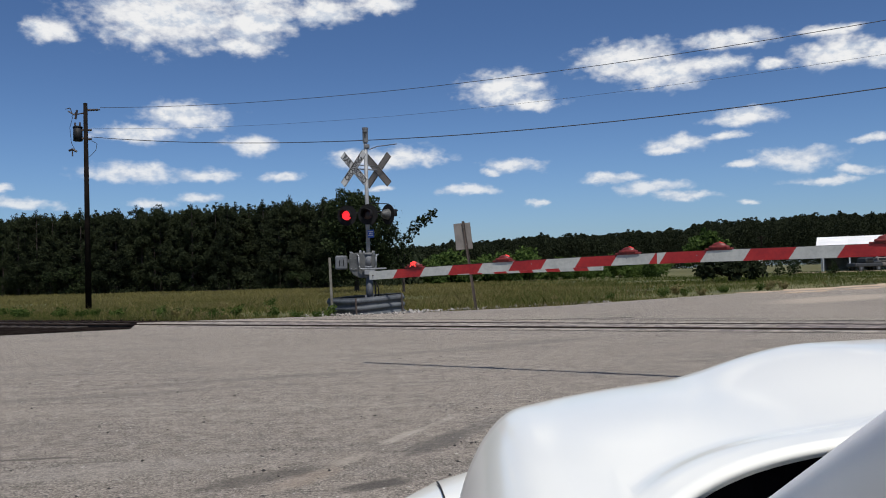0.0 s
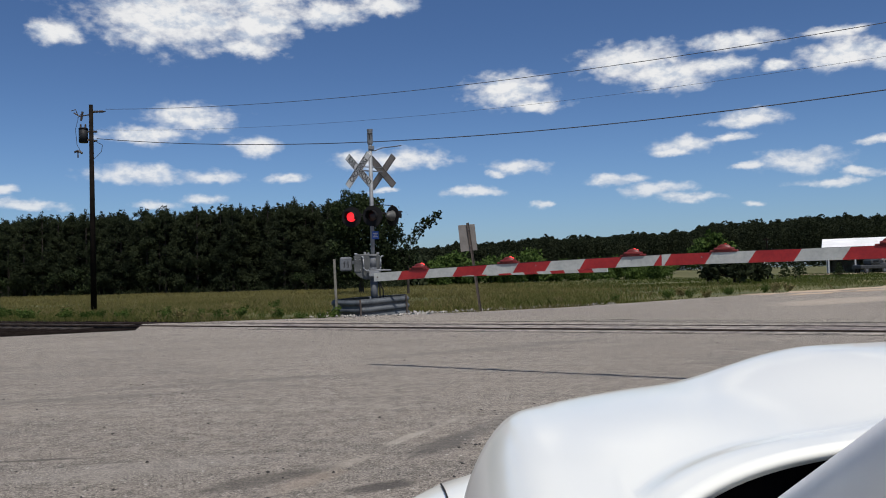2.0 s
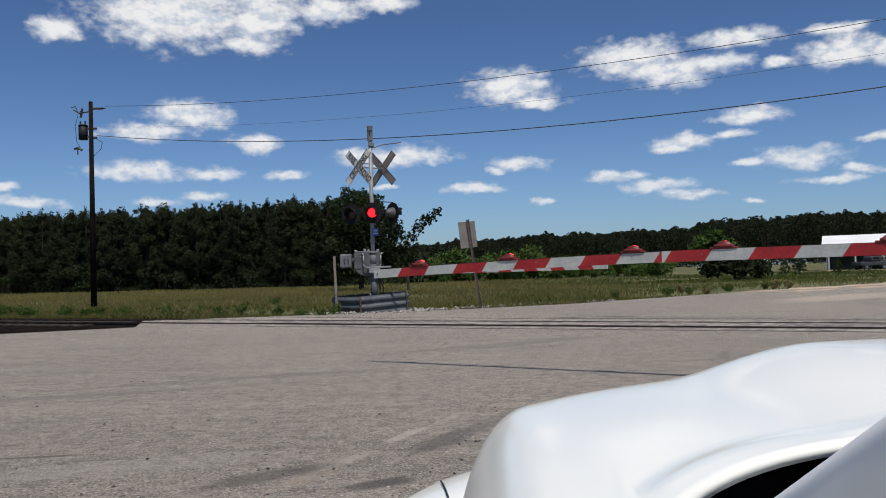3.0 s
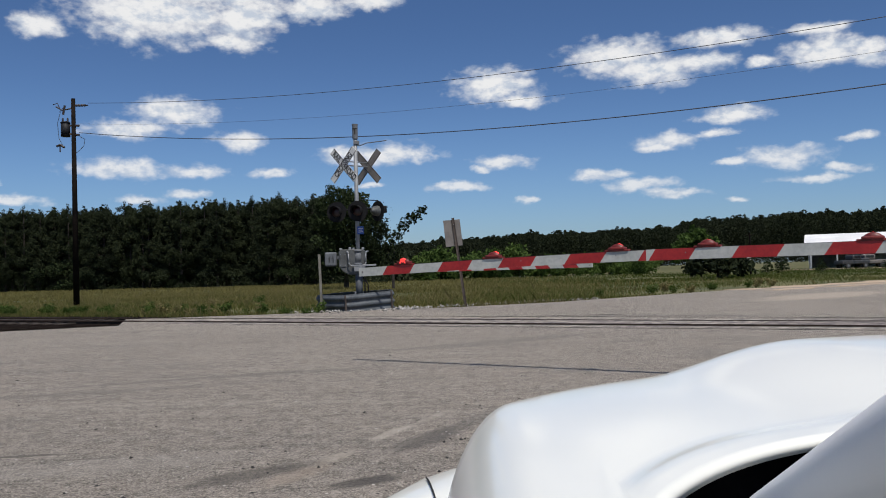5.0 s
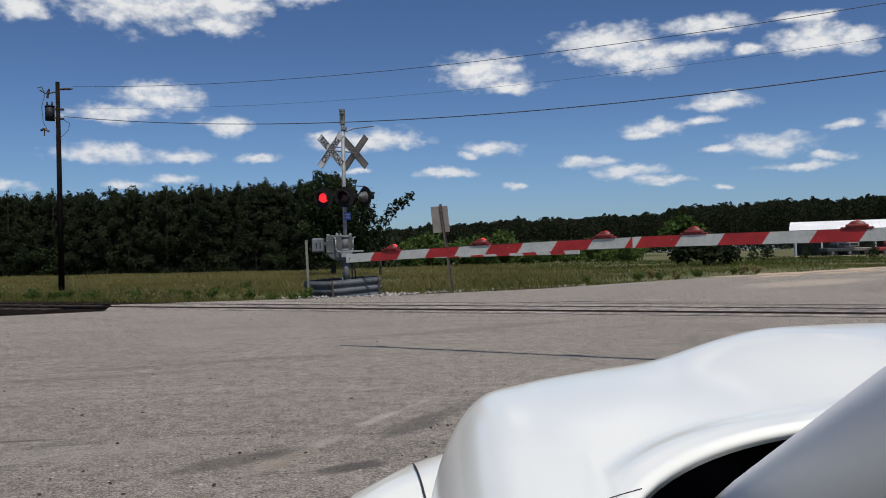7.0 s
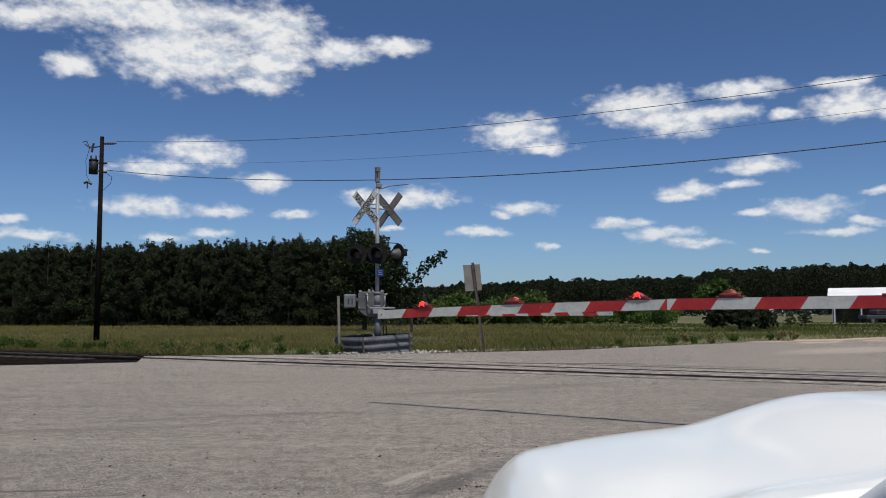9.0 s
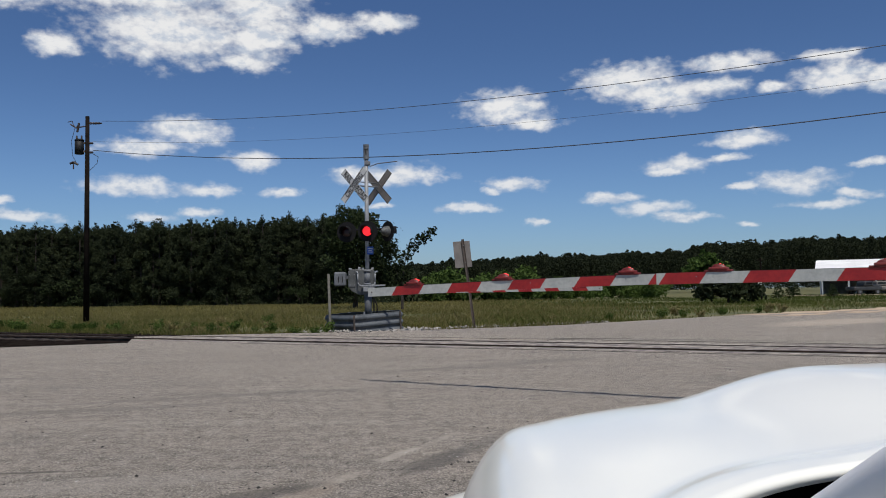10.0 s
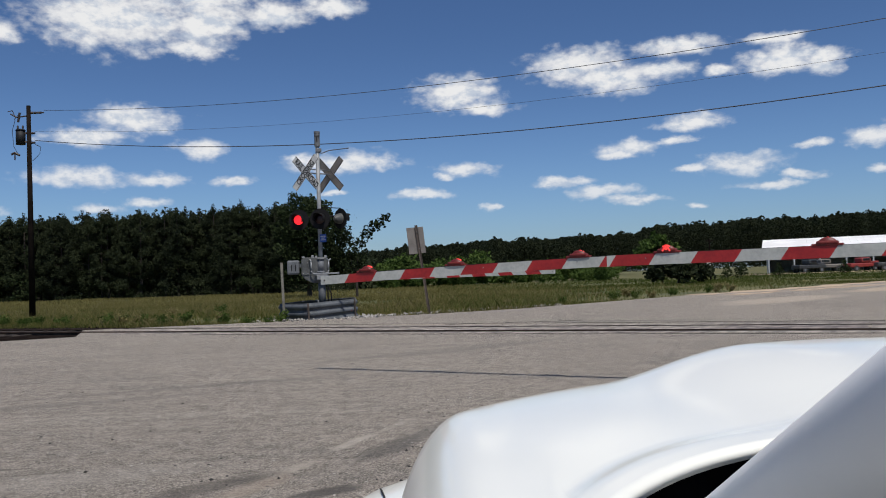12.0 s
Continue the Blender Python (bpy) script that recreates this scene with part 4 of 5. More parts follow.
def utility_pole(p, top, name="utility_pole"):
    u = base(name, p.x, p.y, -0.1)
    bm = bmesh.new()
    cyl(bm, 0.135, 0.088, (0, 0, 0), (0, 0, top + 0.1), 18)
    part("pole", bm, "pole", u, "dark tarred wooden pole", True)
    bm = bmesh.new()
    cyl(bm, 0.20, 0.20, (-0.36, 0, top - 1.62), (-0.36, 0, top - 1.0), 20)
    cyl(bm, 0.225, 0.17, (-0.36, 0, top - 1.0), (-0.36, 0, top - 0.94), 20)
    can = part("transformer", bm, "can", u, "dark grey transformer can", True)
    for dx in (-0.12, 0.10):
        bm = bmesh.new()
        for k in range(3):
            cyl(bm, 0.045, 0.03, (-0.36 + dx, 0, top - 0.95 + 0.055 * k), (-0.36 + dx, 0, top - 0.88 + 0.055 * k), 10)
        part("bushing", bm, "porcelain", can)
    for z in (1.12, 1.5):
        bm = bmesh.new()
        box(bm, 0.2, 0.08, 0.08, Matrix.Translation((-0.2, 0, top - z)))
        part("hanger", bm, "rust", u)
    # cut-out and arrester at the top, insulators for the wires
    bm = bmesh.new()
    tube(bm, [(-0.1, 0, top - 0.35), (-0.5, -0.02, top - 0.42), (-0.78, 0, top - 0.25)], 0.03)
    cyl(bm, 0.05, 0.05, (-0.46, 0, top - 0.62), (-0.38, 0, top - 0.2), 10)
    tube(bm, [(-0.9, 0, top - 0.15), (-0.7, 0, top - 0.1), (-0.6, 0, top - 0.35)], 0.018)
    part("cutout", bm, "porcelain", u)
    bm = bmesh.new()
    for k in range(4):
        cyl(bm, 0.06, 0.05, (0.12 + 0.12 * k, 0, top - 0.22), (0.20 + 0.12 * k, 0, top - 0.22), 10)
    cyl(bm, 0.03, 0.03, (0.05, 0, top - 0.22), (0.66, 0, top - 0.22), 8)
    part("insulator", bm, "porcelain", u)
    for z in (1.13, 1.55):
        bm = bmesh.new()
        cyl(bm, 0.05, 0.05, (0.1, 0, top - z), (0.26, 0, top - z), 10)
        part("insulator", bm, "porcelain", u)
    bm = bmesh.new()
    tube(bm, [(-0.42, 0, top - 2.1), (-0.62, 0, top - 1.98), (-0.78, 0, top - 2.05)], 0.05)
    cyl(bm, 0.03, 0.03, (-0.62, 0, top - 2.3), (-0.62, 0, top - 2.0), 8)
    part("arrester", bm, "porcelain", u)
    for pts in ([(-0.58, 0, top - 0.5), (-0.72, 0, top - 1.0), (-0.66, 0, top - 1.7), (-0.5, 0, top - 2.0)],
                [(0.26, 0, top - 1.62), (0.5, 0, top - 1.75), (0.45, 0, top - 2.05), (0.2, 0, top - 2.3), (0.05, 0, top - 2.4)],
                [(-0.36, 0, top - 0.2), (-0.62, 0, top - 0.5)]):
        bm = bmesh.new()
        tube(bm, pts, 0.012, 6)
        part("lead_wire", bm, "wire", u)
    return tagged(u, "dark wooden utility pole with a transformer can", "utility pole")


utility_pole(POLE, 9.35)


def overhead_wire(a, b, sag, r):
    a, b = Vector(a), Vector(b)
    n = 60
    pts = [a.lerp(b, i / n) - Vector((0, 0, sag * 4 * (i / n) * (1 - i / n))) for i in range(n + 1)]
    side = (b - a).cross(Vector((0, 0, 1))).normalized()
    verts, faces = [], []
    for p in pts:
        for k in range(5):
            q = p + side * (r * math.cos(k * 1.2566)) + Vector((0, 0, r * math.sin(k * 1.2566)))
            verts.append(tuple(q))
    for i in range(n):
        for k in range(5):
            faces.append((i * 5 + k, i * 5 + (k + 1) % 5, i * 5 + 5 + (k + 1) % 5, i * 5 + 5 + k))
    ob = raw("overhead_wire", verts, faces, "wire", None, True)
    return tagged(ob, "thin dark overhead wire strung from the utility pole", "wire", "overhead wires")


WIRES = [((POLE.x + 0.66, POLE.y, 9.13), (NEXT.x, NEXT.y, 8.71), 1.72, 0.010),
         ((POLE.x + 0.26, POLE.y, 8.2), (NEXT.x, NEXT.y, 7.91), 1.74, 0.0045),
         ((POLE.x + 0.26, POLE.y, 7.8), (NEXT.x, NEXT.y, 7.65), 2.27, 0.015)]
for w in WIRES:
    overhead_wire(*w)


# ---- trees ----
def pine_shape(rng, height, clumps):
    """Centres and sizes of needle clumps: tufts along uneven limbs, a full rounded upper crown and a short ragged leader."""
    tufts = [(0, 0, height * 0.975, 0.22), (rng.uniform(-0.2, 0.2), rng.uniform(-0.2, 0.2), height * 0.94, 0.34), (rng.uniform(-0.4, 0.4), rng.uniform(-0.4, 0.4), height * 0.90, 0.5)]
    n = 80
    for k in range(n):
        u = (k + rng.uniform(0, 1)) / n
        z = height * (0.14 + 0.76 * u)
        reach = height * 0.20 * (1 - 0.66 * u ** 2.6) * rng.uniform(0.35, 1.12)
        a = rng.uniform(0, 2 * math.pi)
        tufts.append((reach * math.cos(a), reach * math.sin(a), z + rng.uniform(-0.2, 0.4), rng.uniform(0.30, 0.72) * (1.1 - 0.35 * u)))
    w = np.array([t[3] ** 2 for t in tufts])
    which = rng.choice(len(tufts), clumps, p=w / w.sum())
    d = rng.normal(size=(clumps, 3))
    d /= np.linalg.norm(d, axis=1)[:, None]
    r = rng.uniform(0.25, 1.08, clumps)
    t = np.array(tufts)[which]
    c = t[:, :3] + d * (r * t[:, 3])[:, None] * np.array([1.0, 1.0, 0.9])
    return c.tolist(), rng.uniform(0.06, 0.16, clumps).tolist()


def pine_tree(rng, height, clumps=6500):
    t = new("pine_tree")
    bm = bmesh.new()
    cyl(bm, 0.16, 0.03, (0, 0, -0.2), (0, 0, height * 0.95), 7)
    for k in range(9):
        z = height * (0.2 + 0.07 * k)
        a = rng.uniform(0, 6.28)
        r = height * 0.15 * (1 - 0.07 * k)
        cyl(bm, 0.035, 0.01, (0, 0, z), (r * math.cos(a), r * math.sin(a), z + 0.35), 4)
    part("trunk", bm, "bark", t)
    c, s = pine_shape(rng, height, clumps)
    leaf_mesh("crown", c, s, "pine", rng, t, 2.6, -0.5)
    return tagged(t, "tall dark green pine at the edge of the wood", "tree", "pines of the wood's edge")


def broad_crown(rng, blobs, per, size):
    """Leaf centres scattered on the shells of several uneven clumps."""
    c, s = [], []
    for x, y, z, r in blobs:
        for _ in range(int(per * r * r)):
            d = rng.normal(size=3)
            d /= np.linalg.norm(d)
            k = r * rng.uniform(0.55, 1.08) * (1 + 0.25 * math.sin(5 * d[0] + 4 * d[2]))
            c.append((x + d[0] * k, y + d[1] * k, z + d[2] * k * 0.85))
            s.append(size * rng.uniform(0.6, 1.35))
    return c, s


def broad_tree(name, rng, trunk, blobs, per, size, mat, label, group="", chain=False):
    """A tapered trunk with limbs that reach into each clump of leaves."""
    t = new(name)
    bm = bmesh.new()
    h = min(b[2] for b in blobs)
    cyl(bm, trunk, trunk * 0.7, (0, 0, -0.3), (0, 0, h * 0.8), 9)
    for i, (x, y, z, r) in enumerate(blobs):
        root = (0, 0, h * 0.55)
        if chain and i > 2:
            root = blobs[i - 1][:3]
        cyl(bm, trunk * (0.3 if chain else 0.55), trunk * 0.12, root, (x, y, z), 6)
    part("trunk", bm, "bark", t)
    c, s = broad_crown(rng, blobs, per, size)
    leaf_mesh("crown", c, s, mat, rng, t)
    return tagged(t, label, "tree" if trunk > 0.05 else "bush", group)


rng = np.random.default_rng(5)
EDGE_A, EDGE_B = Vector((-105, 124, 0)), Vector((-12, 97, 0))     # the wood's edge at the left


def wood():
    pines = [pine_tree(rng, h) for h in (10.4, 10.8, 11.2, 10.1, 10.6, 11.0, 10.3)]
    back_c, back_s = [], []
    for i in range(190):
        u = (i + rng.uniform(-0.5, 0.5)) / 190
        p = EDGE_A.lerp(EDGE_B, u) + Vector((rng.uniform(-0.8, 0.8), rng.uniform(0, 7), 0))
        m = pose(p.x, p.y, -0.2, 0, 0, rng.uniform(0, 360)) 
        src = pines[i % 7]
        if i < 7:
            src.matrix_basis = m
        else:
            t = copy_thing(src, m)
    for i in range(330):
        u = rng.uniform()
        p = EDGE_A.lerp(EDGE_B, u) + Vector((rng.uniform(-1, 1), rng.uniform(5, 24), 0))
        c, s = pine_shape(rng, rng.uniform(9.8, 11.4), 900)
        back_c += [(a + p.x, b + p.y, z - 0.2) for a, b, z in c]
        back_s += [k * 1.9 for k in s]
    ob = leaf_mesh("pine_wood", back_c, back_s, "pine", rng, None, 2.0)
    tagged(ob, "dense dark pine wood behind the meadow", "woods", kind="stuff")
    # dark sheet added under the wood: litter with the trees' shade in its colour
    floor = strip("forest_floor", [tuple((EDGE_A.lerp(EDGE_B, k / 20) + Vector((3, 17, 0))).xy) for k in range(21)], 36, 0.0, "litter", None, 0.0, 4, 0.5)
    tagged(floor, "brown needle litter under the pines, their shade put into its colour", "forest floor", kind="structure")
    # undergrowth at the wood's foot
    c, s = [], []
    for i in range(36000):
        u = rng.uniform(-0.02, 1.08)
        p = EDGE_A.lerp(EDGE_B, u) + Vector((0, rng.uniform(-1.5, 1.0) if i < 9000 else rng.uniform(1, 9), 0))
        c.append((p.x, p.y, abs(rng.normal(0, 1.0)) * (0.8 + 0.5 * math.sin(u * 60)) * (1.0 if i < 9000 else 2.2)))
        s.append(rng.uniform(0.07, 0.19))
    for i in range(9000):
        p = EDGE_A.lerp(EDGE_B, rng.uniform(-0.05, 1.1)) + Vector((0, rng.uniform(9, 20), 0))
        c.append((p.x, p.y, rng.uniform(0.0, 4.0)))
        s.append(rng.uniform(0.4, 0.8))
    ob = leaf_mesh("undergrowth", c, s, "pine", rng)
    tagged(ob, "dark green undergrowth at the foot of the pines", "undergrowth", kind="stuff")


wood()
# young leafy growth that stands out at the wood's foot
for u, out, sc in ((0.515, 1.2, 1.0), (0.60, 1.0, 1.15), (0.635, 0.6, 1.35), (0.655, 1.0, 0.9), (0.955, 1.4, 0.85), (0.99, 1.0, 1.0), (0.80, 0.8, 0.7), (0.45, 0.8, 1.1)):
    p = EDGE_A.lerp(EDGE_B, u)
    blobs = [(rng.uniform(-1.0, 1.0), rng.uniform(-0.6, 0.6), rng.uniform(0.4, 2.2), rng.uniform(0.4, 0.8)) for _ in range(6)]
    sap = broad_tree("sapling", rng, 0.045, blobs, 260, 0.15, "oak", "young leafy sapling at the foot of the pines", "saplings of the wood's edge")
    sap.matrix_basis = pose(p.x, p.y - out, -0.15) @ Matrix.Diagonal((sc, sc, sc, 1))

# the big leafy tree and the thin leaning one behind the signal
big = broad_tree("broadleaf_tree", rng, 0.22, [(-0.5, 0, 6.7, 1.4), (0.8, 0.3, 6.5, 1.4), (-1.1, 0.5, 5.3, 1.3), (1.7, 0, 5.1, 1.4), (0.1, -0.6, 5.3, 1.6), (-0.8, 0, 3.7, 1.4), (1.3, 0.2, 3.4, 1.6), (0.2, 0, 2.2, 1.6), (2.1, 0.4, 2.4, 1.3), (-1.2, 0.2, 2.0, 1.1)], 760, 0.16, "oak", "broad leafy green tree standing behind the crossing signal")
big.matrix_basis = pose(-6.7, 66, 0, 0, 0, 20)
thin = broad_tree("slender_tree", rng, 0.10, [(-0.9, 0, 4.2, 0.8), (-0.5, 0.2, 3.2, 0.85), (0.1, 0, 2.4, 0.8), (0.3, 0, 3.5, 0.42), (0.75, 0, 4.1, 0.45), (1.2, 0, 4.55, 0.46), (1.6, 0.1, 4.85, 0.40), (1.95, 0, 5.1, 0.30), (2.2, 0, 5.3, 0.2)], 640, 0.12, "oak", "slender young tree with one leafy limb reaching sideways", "", True)
thin.matrix_basis = pose(-2.6, 56, 0, 0, 0, 0)


def bushes():
    """Bright scrub along the far edge of the meadow."""
    src = []
    for k in range(5):
        blobs = [(rng.uniform(-1.8, 1.8), rng.uniform(-1, 1), rng.uniform(0.8, 2.9), rng.uniform(0.7, 1.4)) for _ in range(7)]
        src.append(broad_tree("scrub_bush", rng, 0.045, blobs, 230, 0.22, "bush", "bright green scrub bush at the meadow's edge", "scrub along the meadow"))
    n = 0
    for i in range(46):
        x = -5 + i * 0.75 + rng.uniform(-1, 1)
        y = 104 + rng.uniform(0, 26) + max(0, x) * 0.35
        sc = rng.uniform(0.7, 1.25) * (1.1 if x < 12 else 0.85)
        m = pose(x * (y / 110), y, -0.2, 0, 0, rng.uniform(0, 360))
        b = src[n] if n < 5 else copy_thing(src[n % 5], m)
        b.matrix_basis = m @ Matrix.Diagonal((sc, sc, sc, 1))
        n += 1


bushes()


RIDGE_AZ = [-9, -2.4, 4.4, 13.7, 18.6, 23.9, 27.5, 46]
RIDGE_H = [9.5, 10.2, 12.3, 12.8, 15.2, 15.8, 15.8, 15.0]


def far_wood():
    """The dark wooded ridge along the horizon, higher towards the right."""
    c, s = [], []
    for i in range(1300):
        az = rng.uniform(-9, 46)
        d = rng.uniform(250, 330)
        round_top = rng.uniform() < 0.25
        h = np.interp(az, RIDGE_AZ, RIDGE_H) * d / 290 + 0.6 * math.sin(az * 1.7) * math.sin(az * 0.6 + 1) + rng.normal(0, 0.3) + (0.9 if rng.uniform() < 0.08 else 0.0)
        x, y = d * math.sin(radians(az)), d * math.cos(radians(az))
        n = 400
        a = rng.uniform(0, 6.28, n)
        u = rng.uniform(0, 1, n) ** 0.6
        wide = 3.4 * np.sqrt(np.clip(1.02 - u ** 4, 0, 1)) if round_top else 3.3 * np.clip(1.04 - u ** 3.0, 0, 1) ** 0.8
        r = wide * np.sqrt(rng.uniform(0.05, 1, n))
        z = h * (0.05 + 0.95 * u) * (1.0 if not round_top else 0.99)
        c += np.stack([x + r * np.cos(a), y + r * np.sin(a), z], 1).tolist()
        s += rng.uniform(0.25, 0.58, n).tolist()
    ob = leaf_mesh("far_woods", c, s, "farleaf", rng, None, 1.3)
    tagged(ob, "dark wooded ridge along the horizon", "woods", kind="stuff")


far_wood()
right_tree = broad_tree("broadleaf_tree", rng, 0.25, [(0, 0, 6.0, 2.0), (-2.2, 0, 4.6, 1.9), (2.4, 0, 4.4, 2.0), (0.3, 0, 3.6, 2.2), (3.8, 0, 2.8, 1.6), (-3.4, 0, 2.8, 1.6)], 75, 0.5, "bush", "round light green tree before the dark ridge")
right_tree.matrix_basis = pose(47, 150, 0)
shrub = broad_tree("shade_tree", rng, 0.12, [(0, 0, 1.5, 1.0), (-1.1, 0, 1.2, 0.9), (1.1, 0.2, 1.3, 0.95), (0.2, -0.7, 1.0, 0.9), (0.5, 0.6, 1.8, 0.8), (-1.7, 0, 0.8, 0.6), (1.8, 0, 0.9, 0.7)], 420, 0.22, "pine", "low dark spreading tree in the meadow")
shrub.matrix_basis = pose(22.2, 66, -0.1) @ Matrix.Diagonal((1.15, 1.15, 1.1, 1))
for x, y, sc in ((33.2, 84, 0.75), (34.6, 84, 0.95), (39.5, 86, 0.7), (47.5, 88, 0.75)):
    b = broad_tree("small_bush", rng, 0.04, [(0, 0, 1.3, 0.55), (0.3, 0, 0.8, 0.6), (-0.35, 0, 0.7, 0.55), (0, 0, 1.9, 0.35)], 260, 0.16, "oak", "small young green tree by the yard", "young trees by the yard")
    b.matrix_basis = pose(x, y, -0.1) @ Matrix.Diagonal((sc, sc, sc, 1))


def farm_shed():
    """A long low metal building with a white roof, open bays under its eave."""
    L, D = 34.0, 14.0
    s = base("farm_shed", 56.8, 128, -0.1, -25)
    eave, ridge = 4.0, 5.35
    bm = bmesh.new()
    for a, b in (((-0.5, -0.6, eave - 0.08), (-0.5, D / 2, ridge)), ((-0.5, D / 2, ridge), (-0.5, D + 0.6, eave - 0.08))):
        vs = []
        for x in (-0.5, L + 0.5):
            for p, dz in ((a, 0), (b, 0), (b, -0.12), (a, -0.12)):
                vs.append(bm.verts.new((x, p[1], p[2] + dz)))
        for f in ((0, 1, 5, 4), (1, 2, 6, 5), (2, 3, 7, 6), (3, 0, 4, 7), (0, 3, 2, 1), (4, 5, 6, 7)):
            bm.faces.new([vs[i] for i in f])
    bmesh.ops.recalc_face_normals(bm, faces=bm.faces[:])
    roof = part("roof", bm, "barnroof", s, "white sheet-metal roof")
    bm = bmesh.new()
    for k in range(35):
        x = k * L / 34
        box(bm, 0.05, (D / 2 + 0.6) * 1.018, 0.05, Matrix.Translation((x, D / 4 - 0.3, (eave + ridge) / 2 - 0.02)) @ pose(0, 0, 0, math.degrees(math.atan2(ridge - eave + 0.08, D / 2 + 0.6)), 0, 0))
    part("roof_rib", bm, "barnroof", roof)
    bm = bmesh.new()
    box(bm, L, 0.15, eave, Matrix.Translation((L / 2, D, eave / 2)))
    part("wall", bm, "barnwall", s)
    for x in (0.08, L - 0.08):
        bm = bmesh.new()
        v = [bm.verts.new(p) for p in ((x, 0, 0), (x, D, 0), (x, D, eave), (x, D / 2, ridge - 0.15), (x, 0, eave))]
        f = bm.faces.new(v)
        r = bmesh.ops.extrude_face_region(bm, geom=[f])
        for q in r["geom"]:
            if isinstance(q, bmesh.types.BMVert):
                q.co.x += 0.12
        bmesh.ops.recalc_face_normals(bm, faces=bm.faces[:])
        part("wall", bm, "barnwall", s)
    bm = bmesh.new()
    box(bm, L, 0.14, 1.6, Matrix.Translation((L / 2, 0.0, eave - 0.8)))
    part("fascia", bm, "barnwall", s, "pale metal fascia under the eave")
    bm = bmesh.new()
    box(bm, 12, 0.14, 2.4, Matrix.Translation((L - 6, 0.0, 1.2)))
    part("wall", bm, "barnwall", s)
    for k in range(7):
        bm = bmesh.new()
        box(bm, 0.2, 0.2, eave, Matrix.Translation((0.4 + k * 3.6, -0.12, eave / 2)))
        part("post", bm, "barnwall", s)
    return tagged(s, "long grey metal farm shed with a white roof", "shed")


farm_shed()


def farm_truck(x, y, rz, mat, label):
    t = base("farm_truck", x, y, -0.1, rz)
    bm = bmesh.new()
    box(bm, 4.6, 1.8, 0.55, Matrix.Translation((0, 0, 0.85)), 0.12)
    box(bm, 1.3, 1.7, 0.35, Matrix.Translation((1.5, 0, 1.2)), 0.12)
    part("body", bm, mat, t)
    bm = bmesh.new()
    box(bm, 1.5, 1.65, 0.75, Matrix.Translation((0.2, 0, 1.5)), 0.2)
    cab = part("cab", bm, mat, t)
    bm = bmesh.new()
    box(bm, 1.1, 1.68, 0.4, Matrix.Translation((0.2, 0, 1.58)), 0.08)
    part("window", bm, "glass", cab)
    for dx in (-1.45, 1.45):
        for dy in (-0.85, 0.85):
            bm = bmesh.new()
            cyl(bm, 0.40, 0.40, (dx, dy - 0.12, 0.40), (dx, dy + 0.12, 0.40), 18)
            w = part("wheel", bm, "rubber", t)
            bm = bmesh.new()
            cyl(bm, 0.2, 0.2, (dx, dy - 0.13, 0.40), (dx, dy + 0.13, 0.40), 14)
            part("rim", bm, "dullgalv", w)
    return tagged(t, label, "truck", "vehicles at the shed")


farm_truck(58.5, 118, 15, "darkpaint", "dark farm truck parked at the shed")
farm_truck(64.0, 114, 8, "redpaint", "red farm truck parked at the shed")
farm_truck(66.8, 111, -12, "darkpaint", "dark farm truck parked at the shed")
farm_truck(70.5, 109, 20, "redpaint", "red farm truck parked at the shed")
farm_truck(61.5, 119, 170, "signback", "pale pickup truck parked at the shed")
yard = strip("dirt_yard", line((46, 117), (88, 100), 14, 0.4, 2), 6, -0.04, "sand", None, 0.3, 3, 0.3)
tagged(yard, "bare sandy yard in front of the shed", "yard", kind="structure")


def service_post():
    p = base("service_post", 28.9, 77, -0.1)
    bm = bmesh.new()
    cyl(bm, 0.09, 0.07, (0, 0, 0), (0, 0, 3.9), 10)
    part("pole", bm, "pole", p)
    bm = bmesh.new()
    box(bm, 0.36, 0.2, 0.75, Matrix.Translation((-0.2, -0.15, 1.55)), 0.03)
    part("meter_box", bm, "white", p, "white meter box")
    bm = bmesh.new()
    box(bm, 0.7, 0.08, 0.08, Matrix.Translation((0, 0, 3.7)))
    part("cross_bar", bm, "pole", p)
    return tagged(p, "short dark service pole with a white meter box", "pole")


service_post()

# ---- meadow grass, stones ----
PAVED = [(-8.7, 24.2), (-7.7, 20.9), (-10.1, 19.75), (-16, 17.6), (-34, 15), (-38, -30), (36, -30), (60, 20), (110, 92), (92, 100), (60, 71.5), (40, 56), (22.3, 43.2), (11.9, 34.8), (3.9, 27.7), (0.6, 26.1), (-3.8, 24.9)]


def paved(x, y, grow=0.0):
    inside = np.zeros(len(x), bool)
    for (ax, ay), (bx, by) in zip(PAVED, PAVED[1:] + PAVED[:1]):
        hit = ((ay > y) != (by > y)) & (x < (bx - ax) * (y - ay) / (by - ay + 1e-9) + ax)
        inside ^= hit
    return inside


